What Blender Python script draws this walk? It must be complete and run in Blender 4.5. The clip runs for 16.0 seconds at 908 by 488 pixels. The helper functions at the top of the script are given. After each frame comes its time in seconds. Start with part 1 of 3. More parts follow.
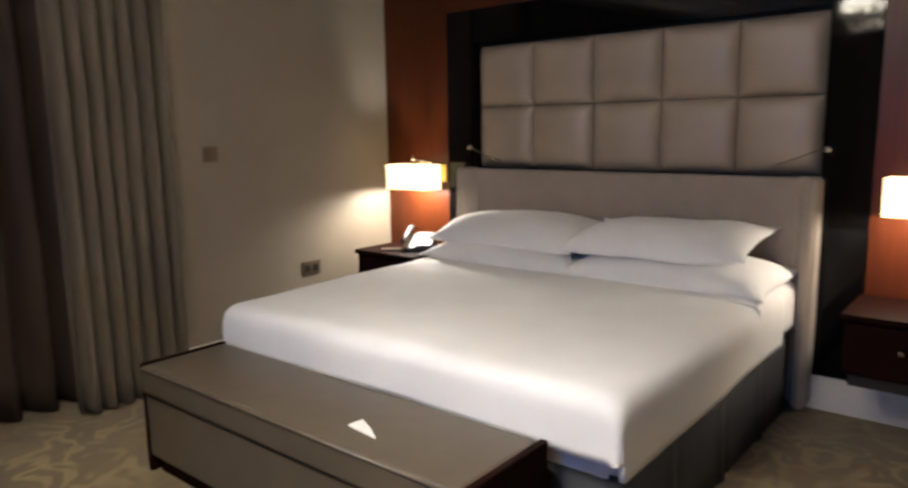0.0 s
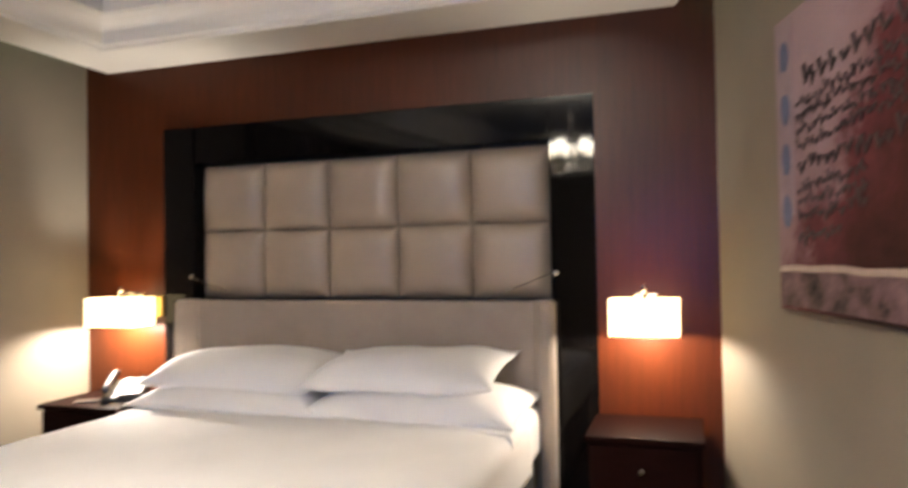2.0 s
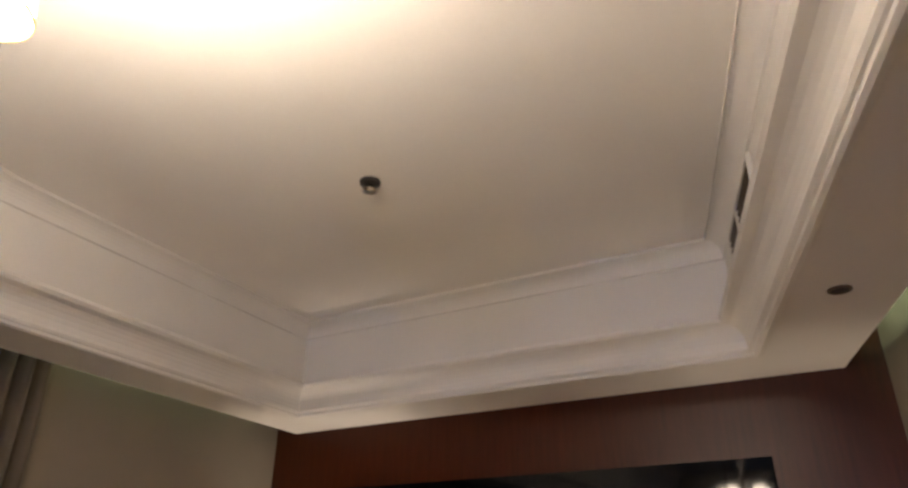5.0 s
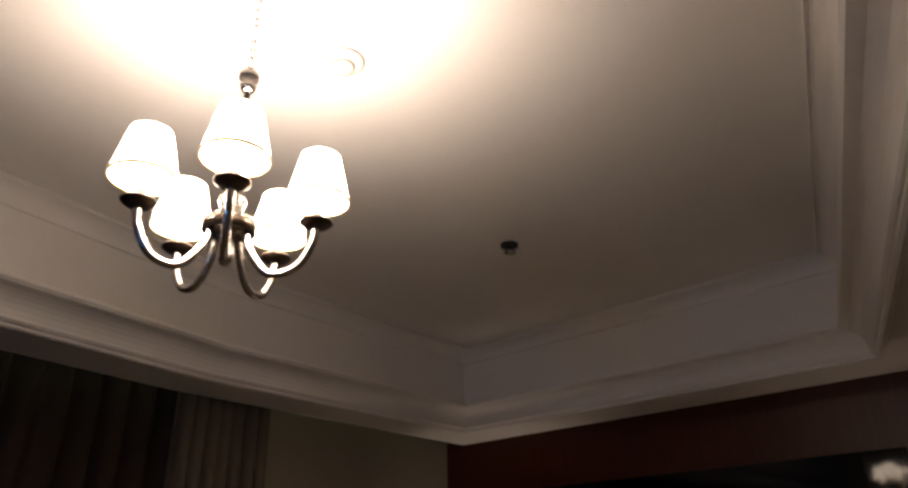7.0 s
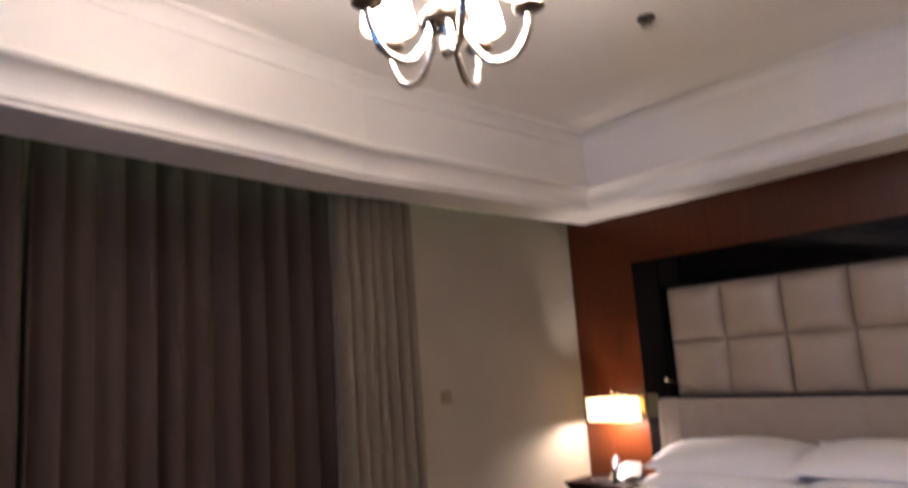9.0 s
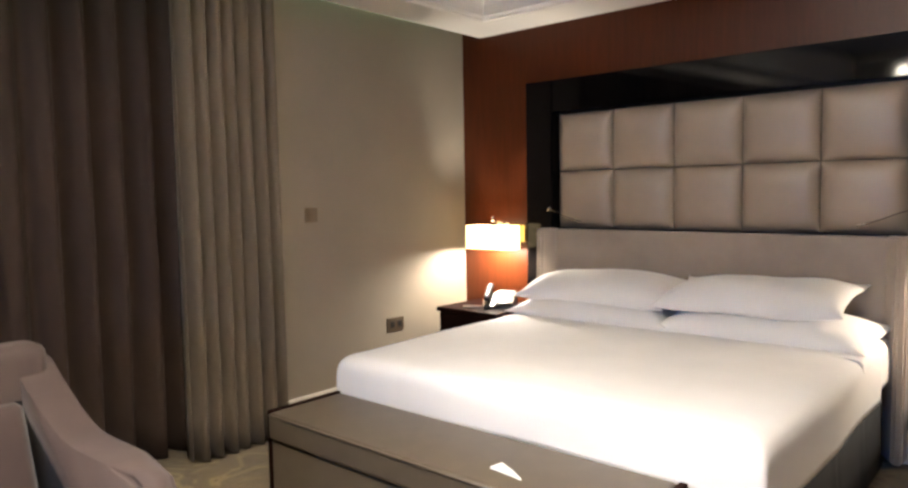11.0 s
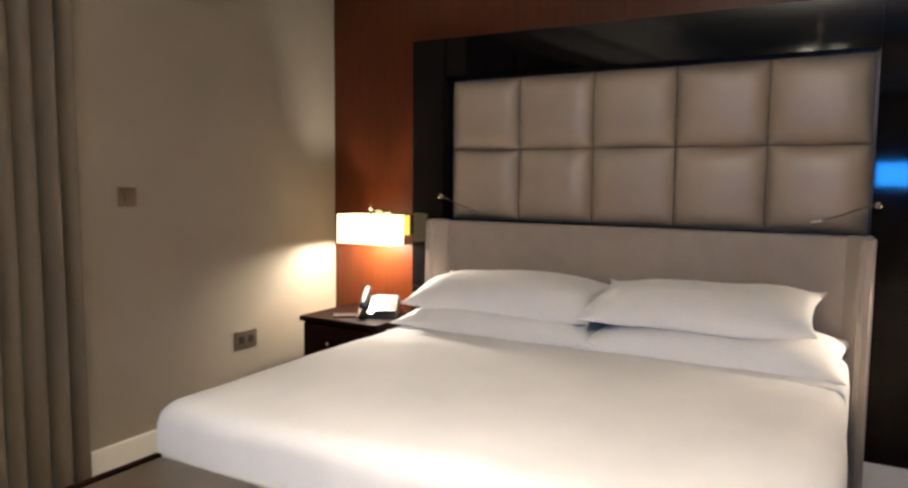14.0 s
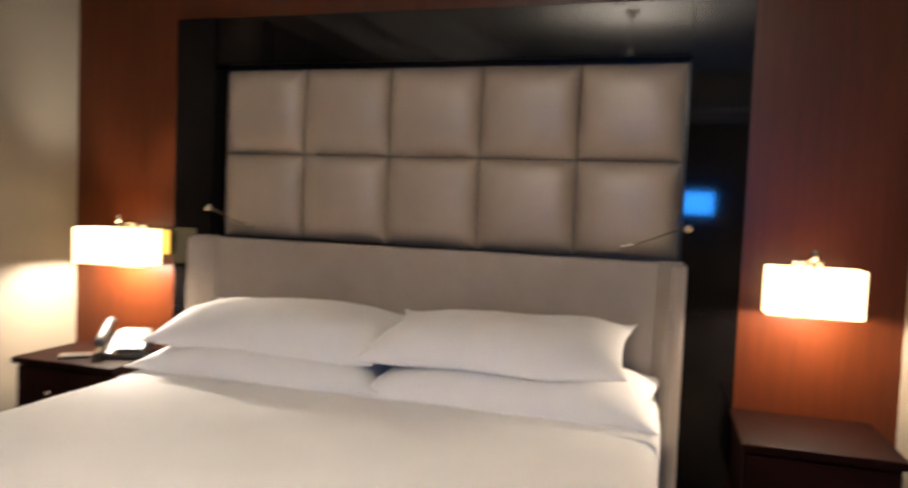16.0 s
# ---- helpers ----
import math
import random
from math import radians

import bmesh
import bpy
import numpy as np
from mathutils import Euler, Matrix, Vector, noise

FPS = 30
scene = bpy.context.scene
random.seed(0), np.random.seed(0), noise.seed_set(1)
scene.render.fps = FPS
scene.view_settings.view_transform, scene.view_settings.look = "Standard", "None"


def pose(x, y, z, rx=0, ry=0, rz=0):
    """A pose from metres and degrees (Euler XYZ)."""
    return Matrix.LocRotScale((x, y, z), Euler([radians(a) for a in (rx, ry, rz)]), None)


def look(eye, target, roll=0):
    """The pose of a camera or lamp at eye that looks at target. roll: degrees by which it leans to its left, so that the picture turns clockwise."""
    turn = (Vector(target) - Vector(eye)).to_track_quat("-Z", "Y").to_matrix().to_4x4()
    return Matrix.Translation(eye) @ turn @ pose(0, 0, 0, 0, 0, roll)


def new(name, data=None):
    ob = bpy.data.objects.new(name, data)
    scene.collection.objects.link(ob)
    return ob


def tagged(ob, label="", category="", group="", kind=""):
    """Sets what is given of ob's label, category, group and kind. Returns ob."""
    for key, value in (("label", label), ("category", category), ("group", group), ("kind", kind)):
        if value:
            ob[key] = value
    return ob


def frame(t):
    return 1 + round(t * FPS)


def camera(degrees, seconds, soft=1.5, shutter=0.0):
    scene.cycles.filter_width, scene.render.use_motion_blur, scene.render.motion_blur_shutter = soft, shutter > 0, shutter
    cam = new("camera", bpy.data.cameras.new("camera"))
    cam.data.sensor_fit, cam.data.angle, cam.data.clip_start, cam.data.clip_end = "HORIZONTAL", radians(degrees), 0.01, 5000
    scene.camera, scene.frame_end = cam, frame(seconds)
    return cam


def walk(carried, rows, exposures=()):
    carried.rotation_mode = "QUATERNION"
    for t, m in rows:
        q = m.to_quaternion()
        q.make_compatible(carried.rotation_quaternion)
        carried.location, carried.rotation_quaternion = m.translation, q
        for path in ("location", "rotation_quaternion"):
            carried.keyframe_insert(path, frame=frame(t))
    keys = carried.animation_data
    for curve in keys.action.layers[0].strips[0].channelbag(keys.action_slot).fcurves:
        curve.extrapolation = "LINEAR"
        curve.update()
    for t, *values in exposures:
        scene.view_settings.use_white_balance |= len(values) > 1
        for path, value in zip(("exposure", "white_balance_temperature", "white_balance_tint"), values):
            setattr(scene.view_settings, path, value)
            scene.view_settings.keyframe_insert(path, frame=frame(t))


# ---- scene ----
cam = camera(65.3, 16.0, soft=2.6, shutter=0.5)
PATH = [
    (0, (1.756, -3.633, 1.351), (0.501, -2.11, 1.025), -1.0),
    (0.5, (1.736, -3.717, 1.353), (0.66, -2.061, 1.036), -2.1),
    (1, (1.686, -3.678, 1.359), (0.694, -1.976, 1.015), -1.3),
    (1.5, (1.633, -3.567, 1.362), (0.765, -1.772, 1.206), -1.9),
    (2, (1.593, -3.384, 1.308), (0.974, -1.482, 1.344), -1.0),
    (2.5, (1.606, -3.389, 1.3), (1.244, -1.449, 1.621), -0.3),
    (3, (1.546, -3.432, 1.333), (1.28, -1.518, 1.845), -0.4),
    (3.5, (1.509, -3.445, 1.36), (1.054, -1.628, 2.059), 0.5),
    (4, (1.481, -3.492, 1.411), (0.818, -1.8, 2.246), 0.5),
    (4.2, (1.488, -3.493, 1.421), (0.757, -1.84, 2.277), 0.3),
    (6.5, (1.786, -4.065, 1.506), (0.72, -2.633, 2.408), 0.5),
    (7, (1.857, -4.164, 1.495), (0.683, -2.795, 2.36), -1.1),
    (7.5, (1.858, -4.313, 1.508), (0.85, -2.879, 2.471), -5.5),
    (8, (1.853, -4.44, 1.483), (0.684, -3.161, 2.482), -4.8),
    (8.5, (1.834, -4.505, 1.416), (0.395, -3.332, 2.161), -2.4),
    (9, (1.687, -4.469, 1.439), (0.236, -3.132, 1.768), -4.1),
    (9.5, (1.665, -4.405, 1.355), (0.28, -2.962, 1.371), -1.9),
    (10, (1.727, -4.248, 1.341), (0.401, -2.761, 1.165), -0.2),
    (12.5, (1.267, -3.739, 1.345), (-0.033, -2.222, 1.255), -2.5),
    (13, (1.222, -3.601, 1.309), (-0.068, -2.083, 1.133), -0.7),
    (13.5, (1.075, -3.437, 1.314), (-0.036, -1.782, 1.151), 1.2),
    (14, (0.949, -3.39, 1.309), (-0.037, -1.66, 1.129), 0.5),
    (14.5, (0.954, -3.237, 1.316), (-0.12, -1.558, 1.151), -1.3),
    (15, (1.001, -3.096, 1.302), (-0.113, -1.441, 1.162), 0.9),
    (15.5, (1.008, -2.948, 1.253), (0.099, -1.173, 1.09), 1.7),
    (16, (0.921, -2.817, 1.276), (0.363, -0.9, 1.166), 2.3),
]
EXPOSURES = [
    (0, -1.05, 6000, 10), (1.0, -1.2, 6200, 12), (1.5, -0.75, 6350, 14), (2.0, -0.35, 6250, 12), (2.5, 0.45, 6150, 9),
    (3.0, 0.5, 6150, 7), (3.5, 0.05, 6400, 9), (4.2, -0.5, 6700, 12), (6.3, -2.0, 6950, 24), (7.0, -3.0, 7000, 24),
    (7.6, -4.45, 6900, 26), (8.0, -4.75, 6700, 20), (8.6, -4.65, 6700, 18), (9.0, -0.8, 6200, 25), (9.6, -0.1, 6450, 16),
    (10.0, -0.3, 6200, 11), (12.5, -0.4, 6250, 11), (13.5, -0.65, 6250, 11), (16.0, -0.6, 6450, 12),
]
walk(cam, [(t, look(e, g, r)) for t, e, g, r in PATH], EXPOSURES)

# ---- world: a closed room at night, no daylight ----
world = bpy.data.worlds.new("night")
scene.world = world
world.use_nodes = True
world.node_tree.nodes["Background"].inputs[0].default_value = (0.02, 0.025, 0.04, 1)
world.node_tree.nodes["Background"].inputs[1].default_value = 0.1

WARM = (1.0, 0.915, 0.82)


def lamp(name, kind, place, power, colour=WARM, radius=0.03, size=None, target=None, spot=None):
    data = bpy.data.lights.new(name, kind)
    data.energy, data.color = power, colour
    if kind == "AREA":
        data.shape, data.size, data.size_y = "RECTANGLE", size[0], size[1]
    else:
        data.shadow_soft_size = radius
    if spot:
        data.spot_size, data.spot_blend = radians(spot[0]), spot[1]
    ob = new(name, data)
    ob.matrix_world = look(place, target) if target else Matrix.Translation(place)
    return ob


CHAND = Vector((0.60, -3.445, 0))
CHAND_TURN = -31.5
for k in range(5):
    a = radians(CHAND_TURN + 72 * k)
    lamp("chandelier_bulb", "POINT", (CHAND.x + 0.188 * math.cos(a), CHAND.y + 0.188 * math.sin(a), 2.330), 150.0, radius=0.035)
lamp("sconce_bulb", "POINT", (-1.40, -0.215, 0.985), 88.0, (1.0, 0.91, 0.78), 0.03)
lamp("sconce_bulb", "POINT", (1.42, -0.215, 0.985), 36.0, (1.0, 0.90, 0.75), 0.03)

# ---- materials ----


def mat(name, colour, rough=0.6, metal=0.0, var=0.12, scale=6.0, fine=120.0, bump=0.15, stretch=(1, 1, 1), sheen=0.0, coat=0.0, emit=None, power=0.0, colour2=None, spec=0.5, dist=0.002):
    """Two scales of noise over one base colour, with fine relief."""
    m = bpy.data.materials.new(name)
    m.use_nodes = True
    nt = m.node_tree
    b = nt.nodes["Principled BSDF"]
    co = nt.nodes.new("ShaderNodeTexCoord")
    mp = nt.nodes.new("ShaderNodeMapping")
    mp.inputs["Scale"].default_value = stretch
    geo = nt.nodes.new("ShaderNodeNewGeometry")
    nt.links.new(geo.outputs["Position"], mp.inputs["Vector"])
    n1, n2 = nt.nodes.new("ShaderNodeTexNoise"), nt.nodes.new("ShaderNodeTexNoise")
    n1.inputs["Scale"].default_value, n1.inputs["Detail"].default_value = scale, 5
    n2.inputs["Scale"].default_value, n2.inputs["Detail"].default_value = fine, 2
    for n in (n1, n2):
        nt.links.new(mp.outputs[0], n.inputs["Vector"])
    add = nt.nodes.new("ShaderNodeMath")
    add.operation = "MULTIPLY_ADD"
    add.inputs[1].default_value = 0.35
    nt.links.new(n2.outputs[0], add.inputs[0])
    nt.links.new(n1.outputs[0], add.inputs[2])
    ramp = nt.nodes.new("ShaderNodeValToRGB")
    c2 = colour2 or tuple(min(1, c * (1 + var)) for c in colour)
    ramp.color_ramp.elements[0].position, ramp.color_ramp.elements[1].position = 0.42, 0.92
    ramp.color_ramp.elements[0].color = (*[c * (1 - var) for c in colour], 1)
    ramp.color_ramp.elements[1].color = (*c2, 1)
    nt.links.new(add.outputs[0], ramp.inputs[0])
    nt.links.new(ramp.outputs[0], b.inputs["Base Color"])
    b.inputs["Roughness"].default_value, b.inputs["Metallic"].default_value = rough, metal
    b.inputs["Sheen Weight"].default_value, b.inputs["Coat Weight"].default_value = sheen, coat
    b.inputs["Specular IOR Level"].default_value = spec
    if bump:
        bp = nt.nodes.new("ShaderNodeBump")
        bp.inputs["Strength"].default_value, bp.inputs["Distance"].default_value = bump, dist
        nt.links.new(add.outputs[0], bp.inputs["Height"])
        nt.links.new(bp.outputs[0], b.inputs["Normal"])
    if emit:
        b.inputs["Emission Color"].default_value = (*emit, 1)
        b.inputs["Emission Strength"].default_value = power
    return m


M_WALL = mat("beige_wallpaper", (0.215, 0.178, 0.131), 0.75, var=0.06, scale=3, fine=220, bump=0.2)
M_WHITE = mat("white_paint", (0.78, 0.74, 0.67), 0.6, var=0.03, scale=2, fine=60, bump=0.05)
M_TRIM = mat("white_gloss_paint", (0.72, 0.68, 0.60), 0.35, var=0.05, scale=5, fine=60, bump=0.05)
M_WOOD = mat("red_brown_veneer", (0.055, 0.0122, 0.0030), 0.34, var=0.22, scale=5, fine=40, bump=0.04, stretch=(9, 9, 0.6), coat=0.04, spec=0.22)
M_WOOD.node_tree.nodes["Principled BSDF"].inputs["Coat Roughness"].default_value = 0.25
M_DARKWOOD = mat("dark_mahogany", (0.0085, 0.0021, 0.0012), 0.6, var=0.4, scale=6, fine=50, bump=0.05, stretch=(2, 8, 8), spec=0.04)
M_BLACK = mat("black_lacquer", (0.003, 0.0025, 0.0025), 0.05, var=0.1, bump=0.0, spec=0.2)
M_SATIN = mat("taupe_satin_vinyl", (0.295, 0.230, 0.172), 0.42, var=0.08, scale=7, fine=300, bump=0.06, spec=0.75)
M_HEAD = mat("taupe_fabric", (0.265, 0.213, 0.168), 0.55, var=0.10, scale=8, fine=500, bump=0.25, sheen=0.2)
M_LINEN = mat("white_cotton", (0.84, 0.81, 0.78), 0.75, var=0.03, scale=5, fine=400, bump=0.12, sheen=0.15)
M_BASE = mat("charcoal_bed_fabric", (0.025, 0.025, 0.026), 0.8, var=0.15, scale=8, fine=400, bump=0.3)
M_LEATHER = mat("brown_grey_leather", (0.072, 0.055, 0.037), 0.42, var=0.14, scale=9, fine=260, bump=0.25)
M_CURTAIN = mat("grey_beige_curtain", (0.104, 0.078, 0.051), 0.8, var=0.15, scale=10, fine=300, bump=0.25, stretch=(1, 1, 0.3), sheen=0.1)
M_DRAPE = mat("brown_blackout_drape", (0.0265, 0.0125, 0.0062), 0.85, var=0.2, scale=8, fine=300, bump=0.25, stretch=(1, 1, 0.3))
M_CHAIR = mat("dusty_rose_velour", (0.039, 0.0225, 0.017), 0.8, var=0.14, scale=7, fine=300, bump=0.25, sheen=0.08)
M_CUSHION = mat("faded_rose_weave", (0.029, 0.0145, 0.011), 0.85, var=0.16, scale=9, fine=350, bump=0.3, sheen=0.08)
M_CHROME = mat("brushed_nickel", (0.62, 0.58, 0.52), 0.22, 1.0, var=0.05, bump=0.0)
M_BRONZE = mat("dark_bronze", (0.10, 0.075, 0.055), 0.3, 0.9, var=0.1, bump=0.0)
M_BRASS = mat("aged_brass", (0.55, 0.40, 0.12), 0.35, 0.8, var=0.1, fine=200, bump=0.05)
M_PLATE = mat("bronze_plate_and_slot_shade", (0.16, 0.12, 0.08), 0.35, 0.7, var=0.1, fine=200, bump=0.05)
M_PLASTIC = mat("black_plastic", (0.02, 0.02, 0.022), 0.3, var=0.1, bump=0.03)
M_SILVER = mat("silver_plastic", (0.045, 0.05, 0.058), 0.4, 0.2, var=0.05, bump=0.03)
M_PAPER = mat("white_paper", (0.8, 0.78, 0.72), 0.6, var=0.03, bump=0.03)
M_DARKHOLE = mat("dark_fitting", (0.02, 0.017, 0.014), 0.4, var=0.1, bump=0.0)
M_SHADE = mat("lit_cream_shade", (0.75, 0.66, 0.50), 0.8, var=0.05, fine=400, bump=0.1, emit=(1.0, 0.89, 0.70), power=135.0)
M_SHADE2 = mat("lit_sconce_shade", (0.7, 0.55, 0.35), 0.8, var=0.05, fine=400, bump=0.1, emit=(1.0, 0.74, 0.38), power=6.0)
M_BAND = mat("gold_braid", (0.55, 0.42, 0.18), 0.6, var=0.1, fine=500, bump=0.3, emit=(1.0, 0.75, 0.32), power=0.8)
M_COVE = mat("cove_tube", (0.8, 0.9, 0.8), 0.5, var=0.02, bump=0.0, emit=(0.72, 1.0, 0.70), power=22.0)
M_SCREEN = mat("blue_screen", (0.02, 0.05, 0.1), 0.2, var=0.02, bump=0.0, emit=(0.03, 0.30, 1.0), power=130.0)


def carpet_material():
    """Cut pile in tan, with pale scrolling leaves drawn by the contour lines of a slow noise."""
    m = mat("patterned_carpet", (0.092, 0.059, 0.017), 0.95, var=0.22, scale=5, fine=420, bump=0.7, dist=0.006, sheen=0.2)
    nt = m.node_tree
    b = nt.nodes["Principled BSDF"]
    src = b.inputs["Base Color"].links[0].from_socket
    geo = nt.nodes.new("ShaderNodeNewGeometry")
    n = nt.nodes.new("ShaderNodeTexNoise")
    n.inputs["Scale"].default_value, n.inputs["Detail"].default_value, n.inputs["Distortion"].default_value = 4.6, 2.5, 0.8
    nt.links.new(geo.outputs["Position"], n.inputs["Vector"])
    k = nt.nodes.new("ShaderNodeMath")
    k.operation = "MULTIPLY"
    k.inputs[1].default_value = 26.0
    sn = nt.nodes.new("ShaderNodeMath")
    sn.operation = "SINE"
    nt.links.new(n.outputs[0], k.inputs[0])
    nt.links.new(k.outputs[0], sn.inputs[0])
    r = nt.nodes.new("ShaderNodeValToRGB")
    r.color_ramp.elements[0].position, r.color_ramp.elements[1].position = 0.15, 0.75
    nt.links.new(sn.outputs[0], r.inputs[0])
    patch = nt.nodes.new("ShaderNodeTexNoise")
    patch.inputs["Scale"].default_value = 1.7
    nt.links.new(geo.outputs["Position"], patch.inputs["Vector"])
    pr = nt.nodes.new("ShaderNodeValToRGB")
    pr.color_ramp.elements[0].position, pr.color_ramp.elements[1].position = 0.40, 0.60
    pr.color_ramp.elements[0].color = (0.18, 0.18, 0.18, 1)
    nt.links.new(patch.outputs[0], pr.inputs[0])
    amount = nt.nodes.new("ShaderNodeMath")
    amount.operation = "MULTIPLY"
    nt.links.new(r.outputs[0], amount.inputs[0])
    nt.links.new(pr.outputs[0], amount.inputs[1])
    mx = nt.nodes.new("ShaderNodeMix")
    mx.data_type = "RGBA"
    mx.inputs[7].default_value = (0.185, 0.135, 0.048, 1)
    nt.links.new(amount.outputs[0], mx.inputs[0])
    nt.links.new(src, mx.inputs[6])
    nt.links.new(mx.outputs[2], b.inputs["Base Color"])
    return m


M_CARPET = carpet_material()

# ---- mesh helpers ----


def part(name, bm, material, parent=None, label="", smooth=False):
    """Links a bmesh as one mesh object, under parent if given."""
    me = bpy.data.meshes.new(name)
    bmesh.ops.recalc_face_normals(bm, faces=bm.faces)
    bm.to_mesh(me)
    bm.free()
    me.materials.append(material)
    if smooth:
        for p in me.polygons:
            p.use_smooth = True
    ob = new(name, me)
    if parent:
        ob.parent = parent
    if label:
        ob["label"] = label
    return ob


def thing(name, label, category, group="", at=None):
    ob = new(name)
    if at is not None:
        ob.matrix_world = at
    return tagged(ob, label, category, group)


def box(x0, x1, y0, y1, z0, z1, bevel=0.0, seg=2):
    bm2 = bmesh.new()
    bmesh.ops.create_cube(bm2, size=1)
    for v in bm2.verts:
        v.co = Vector(((x0 + x1) / 2 + v.co.x * (x1 - x0), (y0 + y1) / 2 + v.co.y * (y1 - y0), (z0 + z1) / 2 + v.co.z * (z1 - z0)))
    if bevel:
        bmesh.ops.bevel(bm2, geom=bm2.edges[:], offset=bevel, segments=seg, affect="EDGES", profile=0.6)
    return bm2


def prism(pts, z0, z1, bm=None):
    bm = bm or bmesh.new()
    lo = [bm.verts.new((x, y, z0)) for x, y in pts]
    hi = [bm.verts.new((x, y, z1)) for x, y in pts]
    bm.faces.new(lo[::-1])
    bm.faces.new(hi)
    n = len(pts)
    for i in range(n):
        bm.faces.new((lo[i], lo[(i + 1) % n], hi[(i + 1) % n], hi[i]))
    return bm


def lathe(profile, seg=24, at=(0, 0, 0), bm=None, closed=False):
    """Turns (radius, height) pairs round the vertical axis."""
    bm = bm or bmesh.new()
    rings = []
    for r, z in profile:
        rings.append([bm.verts.new((at[0] + r * math.cos(2 * math.pi * k / seg), at[1] + r * math.sin(2 * math.pi * k / seg), at[2] + z)) for k in range(seg)])
    pairs = list(zip(rings, rings[1:])) + ([(rings[-1], rings[0])] if closed else [])
    for a, b in pairs:
        for k in range(seg):
            bm.faces.new((a[k], a[(k + 1) % seg], b[(k + 1) % seg], b[k]))
    if not closed:
        for ring, r in ((rings[0], profile[0][0]), (rings[-1], profile[-1][0])):
            if r < 0.3:
                bm.faces.new(ring)
    return bm


def tube(points, radius, seg=10, bm=None, taper=None):
    """A round bar along points."""
    bm = bm or bmesh.new()
    pts = [Vector(p) for p in points]
    rings = []
    for i, p in enumerate(pts):
        d = (pts[min(i + 1, len(pts) - 1)] - pts[max(i - 1, 0)]).normalized()
        side = d.cross(Vector((0.3, 0.2, 1))).normalized()
        if side.length < 0.1:
            side = Vector((1, 0, 0))
        up = side.cross(d)
        r = radius if taper is None else radius * (1 + (taper - 1) * i / (len(pts) - 1))
        rings.append([bm.verts.new(p + r * (math.cos(2 * math.pi * k / seg) * side + math.sin(2 * math.pi * k / seg) * up)) for k in range(seg)])
    for a, b in zip(rings, rings[1:]):
        for k in range(seg):
            bm.faces.new((a[k], a[(k + 1) % seg], b[(k + 1) % seg], b[k]))
    bm.faces.new(rings[0])
    bm.faces.new(rings[-1][::-1])
    return bm


def structure(ob, label, category):
    return tagged(ob, label, category, kind="structure")


# ---- the room ----
BACK = -6.75
WOOD_Y = -0.07
SLOPE = 0.26          # the picture wall flares outwards towards the back


def right_wall_x(y):
    return 1.72 - SLOPE * y


structure(part("floor", box(-2.5, 3.9, BACK - 0.2, 0.4, -0.12, 0), M_CARPET), "tan carpet with a pale leafy vine pattern", "floor")
structure(part("ceiling", box(-2.5, 3.9, BACK - 0.2, 0.4, 2.93, 3.06), M_WHITE), "white painted ceiling of the raised tray", "ceiling")

# headboard wall in veneer with a recess for the padded panel
OX, OZ0, OZ1 = 1.20, 0.0, 2.05
wall = structure(part("wall_north", box(-2.5, 3.9, 0.035, 0.25, 0, 2.93), M_DARKHOLE), "backing of the headboard wall", "wall")
for x0, x1, z0, z1 in ((-1.90, -OX, 0, 2.93), (OX, 1.90, 0, 2.93), (-OX, OX, OZ1, 2.93)):
    part("veneer_panel", box(x0, x1, WOOD_Y, 0.033, z0, z1), M_WOOD, wall, "glossy red-brown wood veneer")
structure(part("wall_west", box(-1.96, -1.76, -1.70, 0.3, 0, 2.93), M_WALL), "beige papered wall beside the curtain", "wall")
structure(part("wall_window", box(-2.35, -2.15, BACK, -1.5, 0, 2.93), M_WALL), "wall behind the drawn drapes", "wall")
pts = [(right_wall_x(0.3), 0.3), (right_wall_x(0.3) + 0.2, 0.3), (right_wall_x(BACK) + 0.2, BACK), (right_wall_x(BACK), BACK)]
structure(part("wall_east", prism(pts, 0, 2.93), M_WALL), "beige papered wall with a cove light above", "wall")
structure(part("wall_south", box(-2.5, 3.9, BACK - 0.2, BACK, 0, 2.93), M_WALL), "beige papered wall facing the bed", "wall")

# skirting
structure(part("baseboard", box(-1.76, -1.742, -1.70, -0.09, 0, 0.175, 0.004), M_TRIM), "white painted skirting board", "baseboard")
structure(part("baseboard", box(1.0, right_wall_x(-0.09) - 0.002, -0.092, -0.072, 0, 0.165, 0.004), M_TRIM), "white painted skirting board", "baseboard")
structure(part("baseboard", box(-1.742, -1.10, -0.092, -0.072, 0, 0.165, 0.004), M_TRIM), "white painted skirting board", "baseboard")
pts = [(right_wall_x(-0.095) - 0.018, -0.095), (right_wall_x(-0.095), -0.095), (right_wall_x(BACK), BACK), (right_wall_x(BACK) - 0.018, BACK)]
structure(part("baseboard", prism(pts, 0, 0.165), M_TRIM), "white painted skirting board", "baseboard")

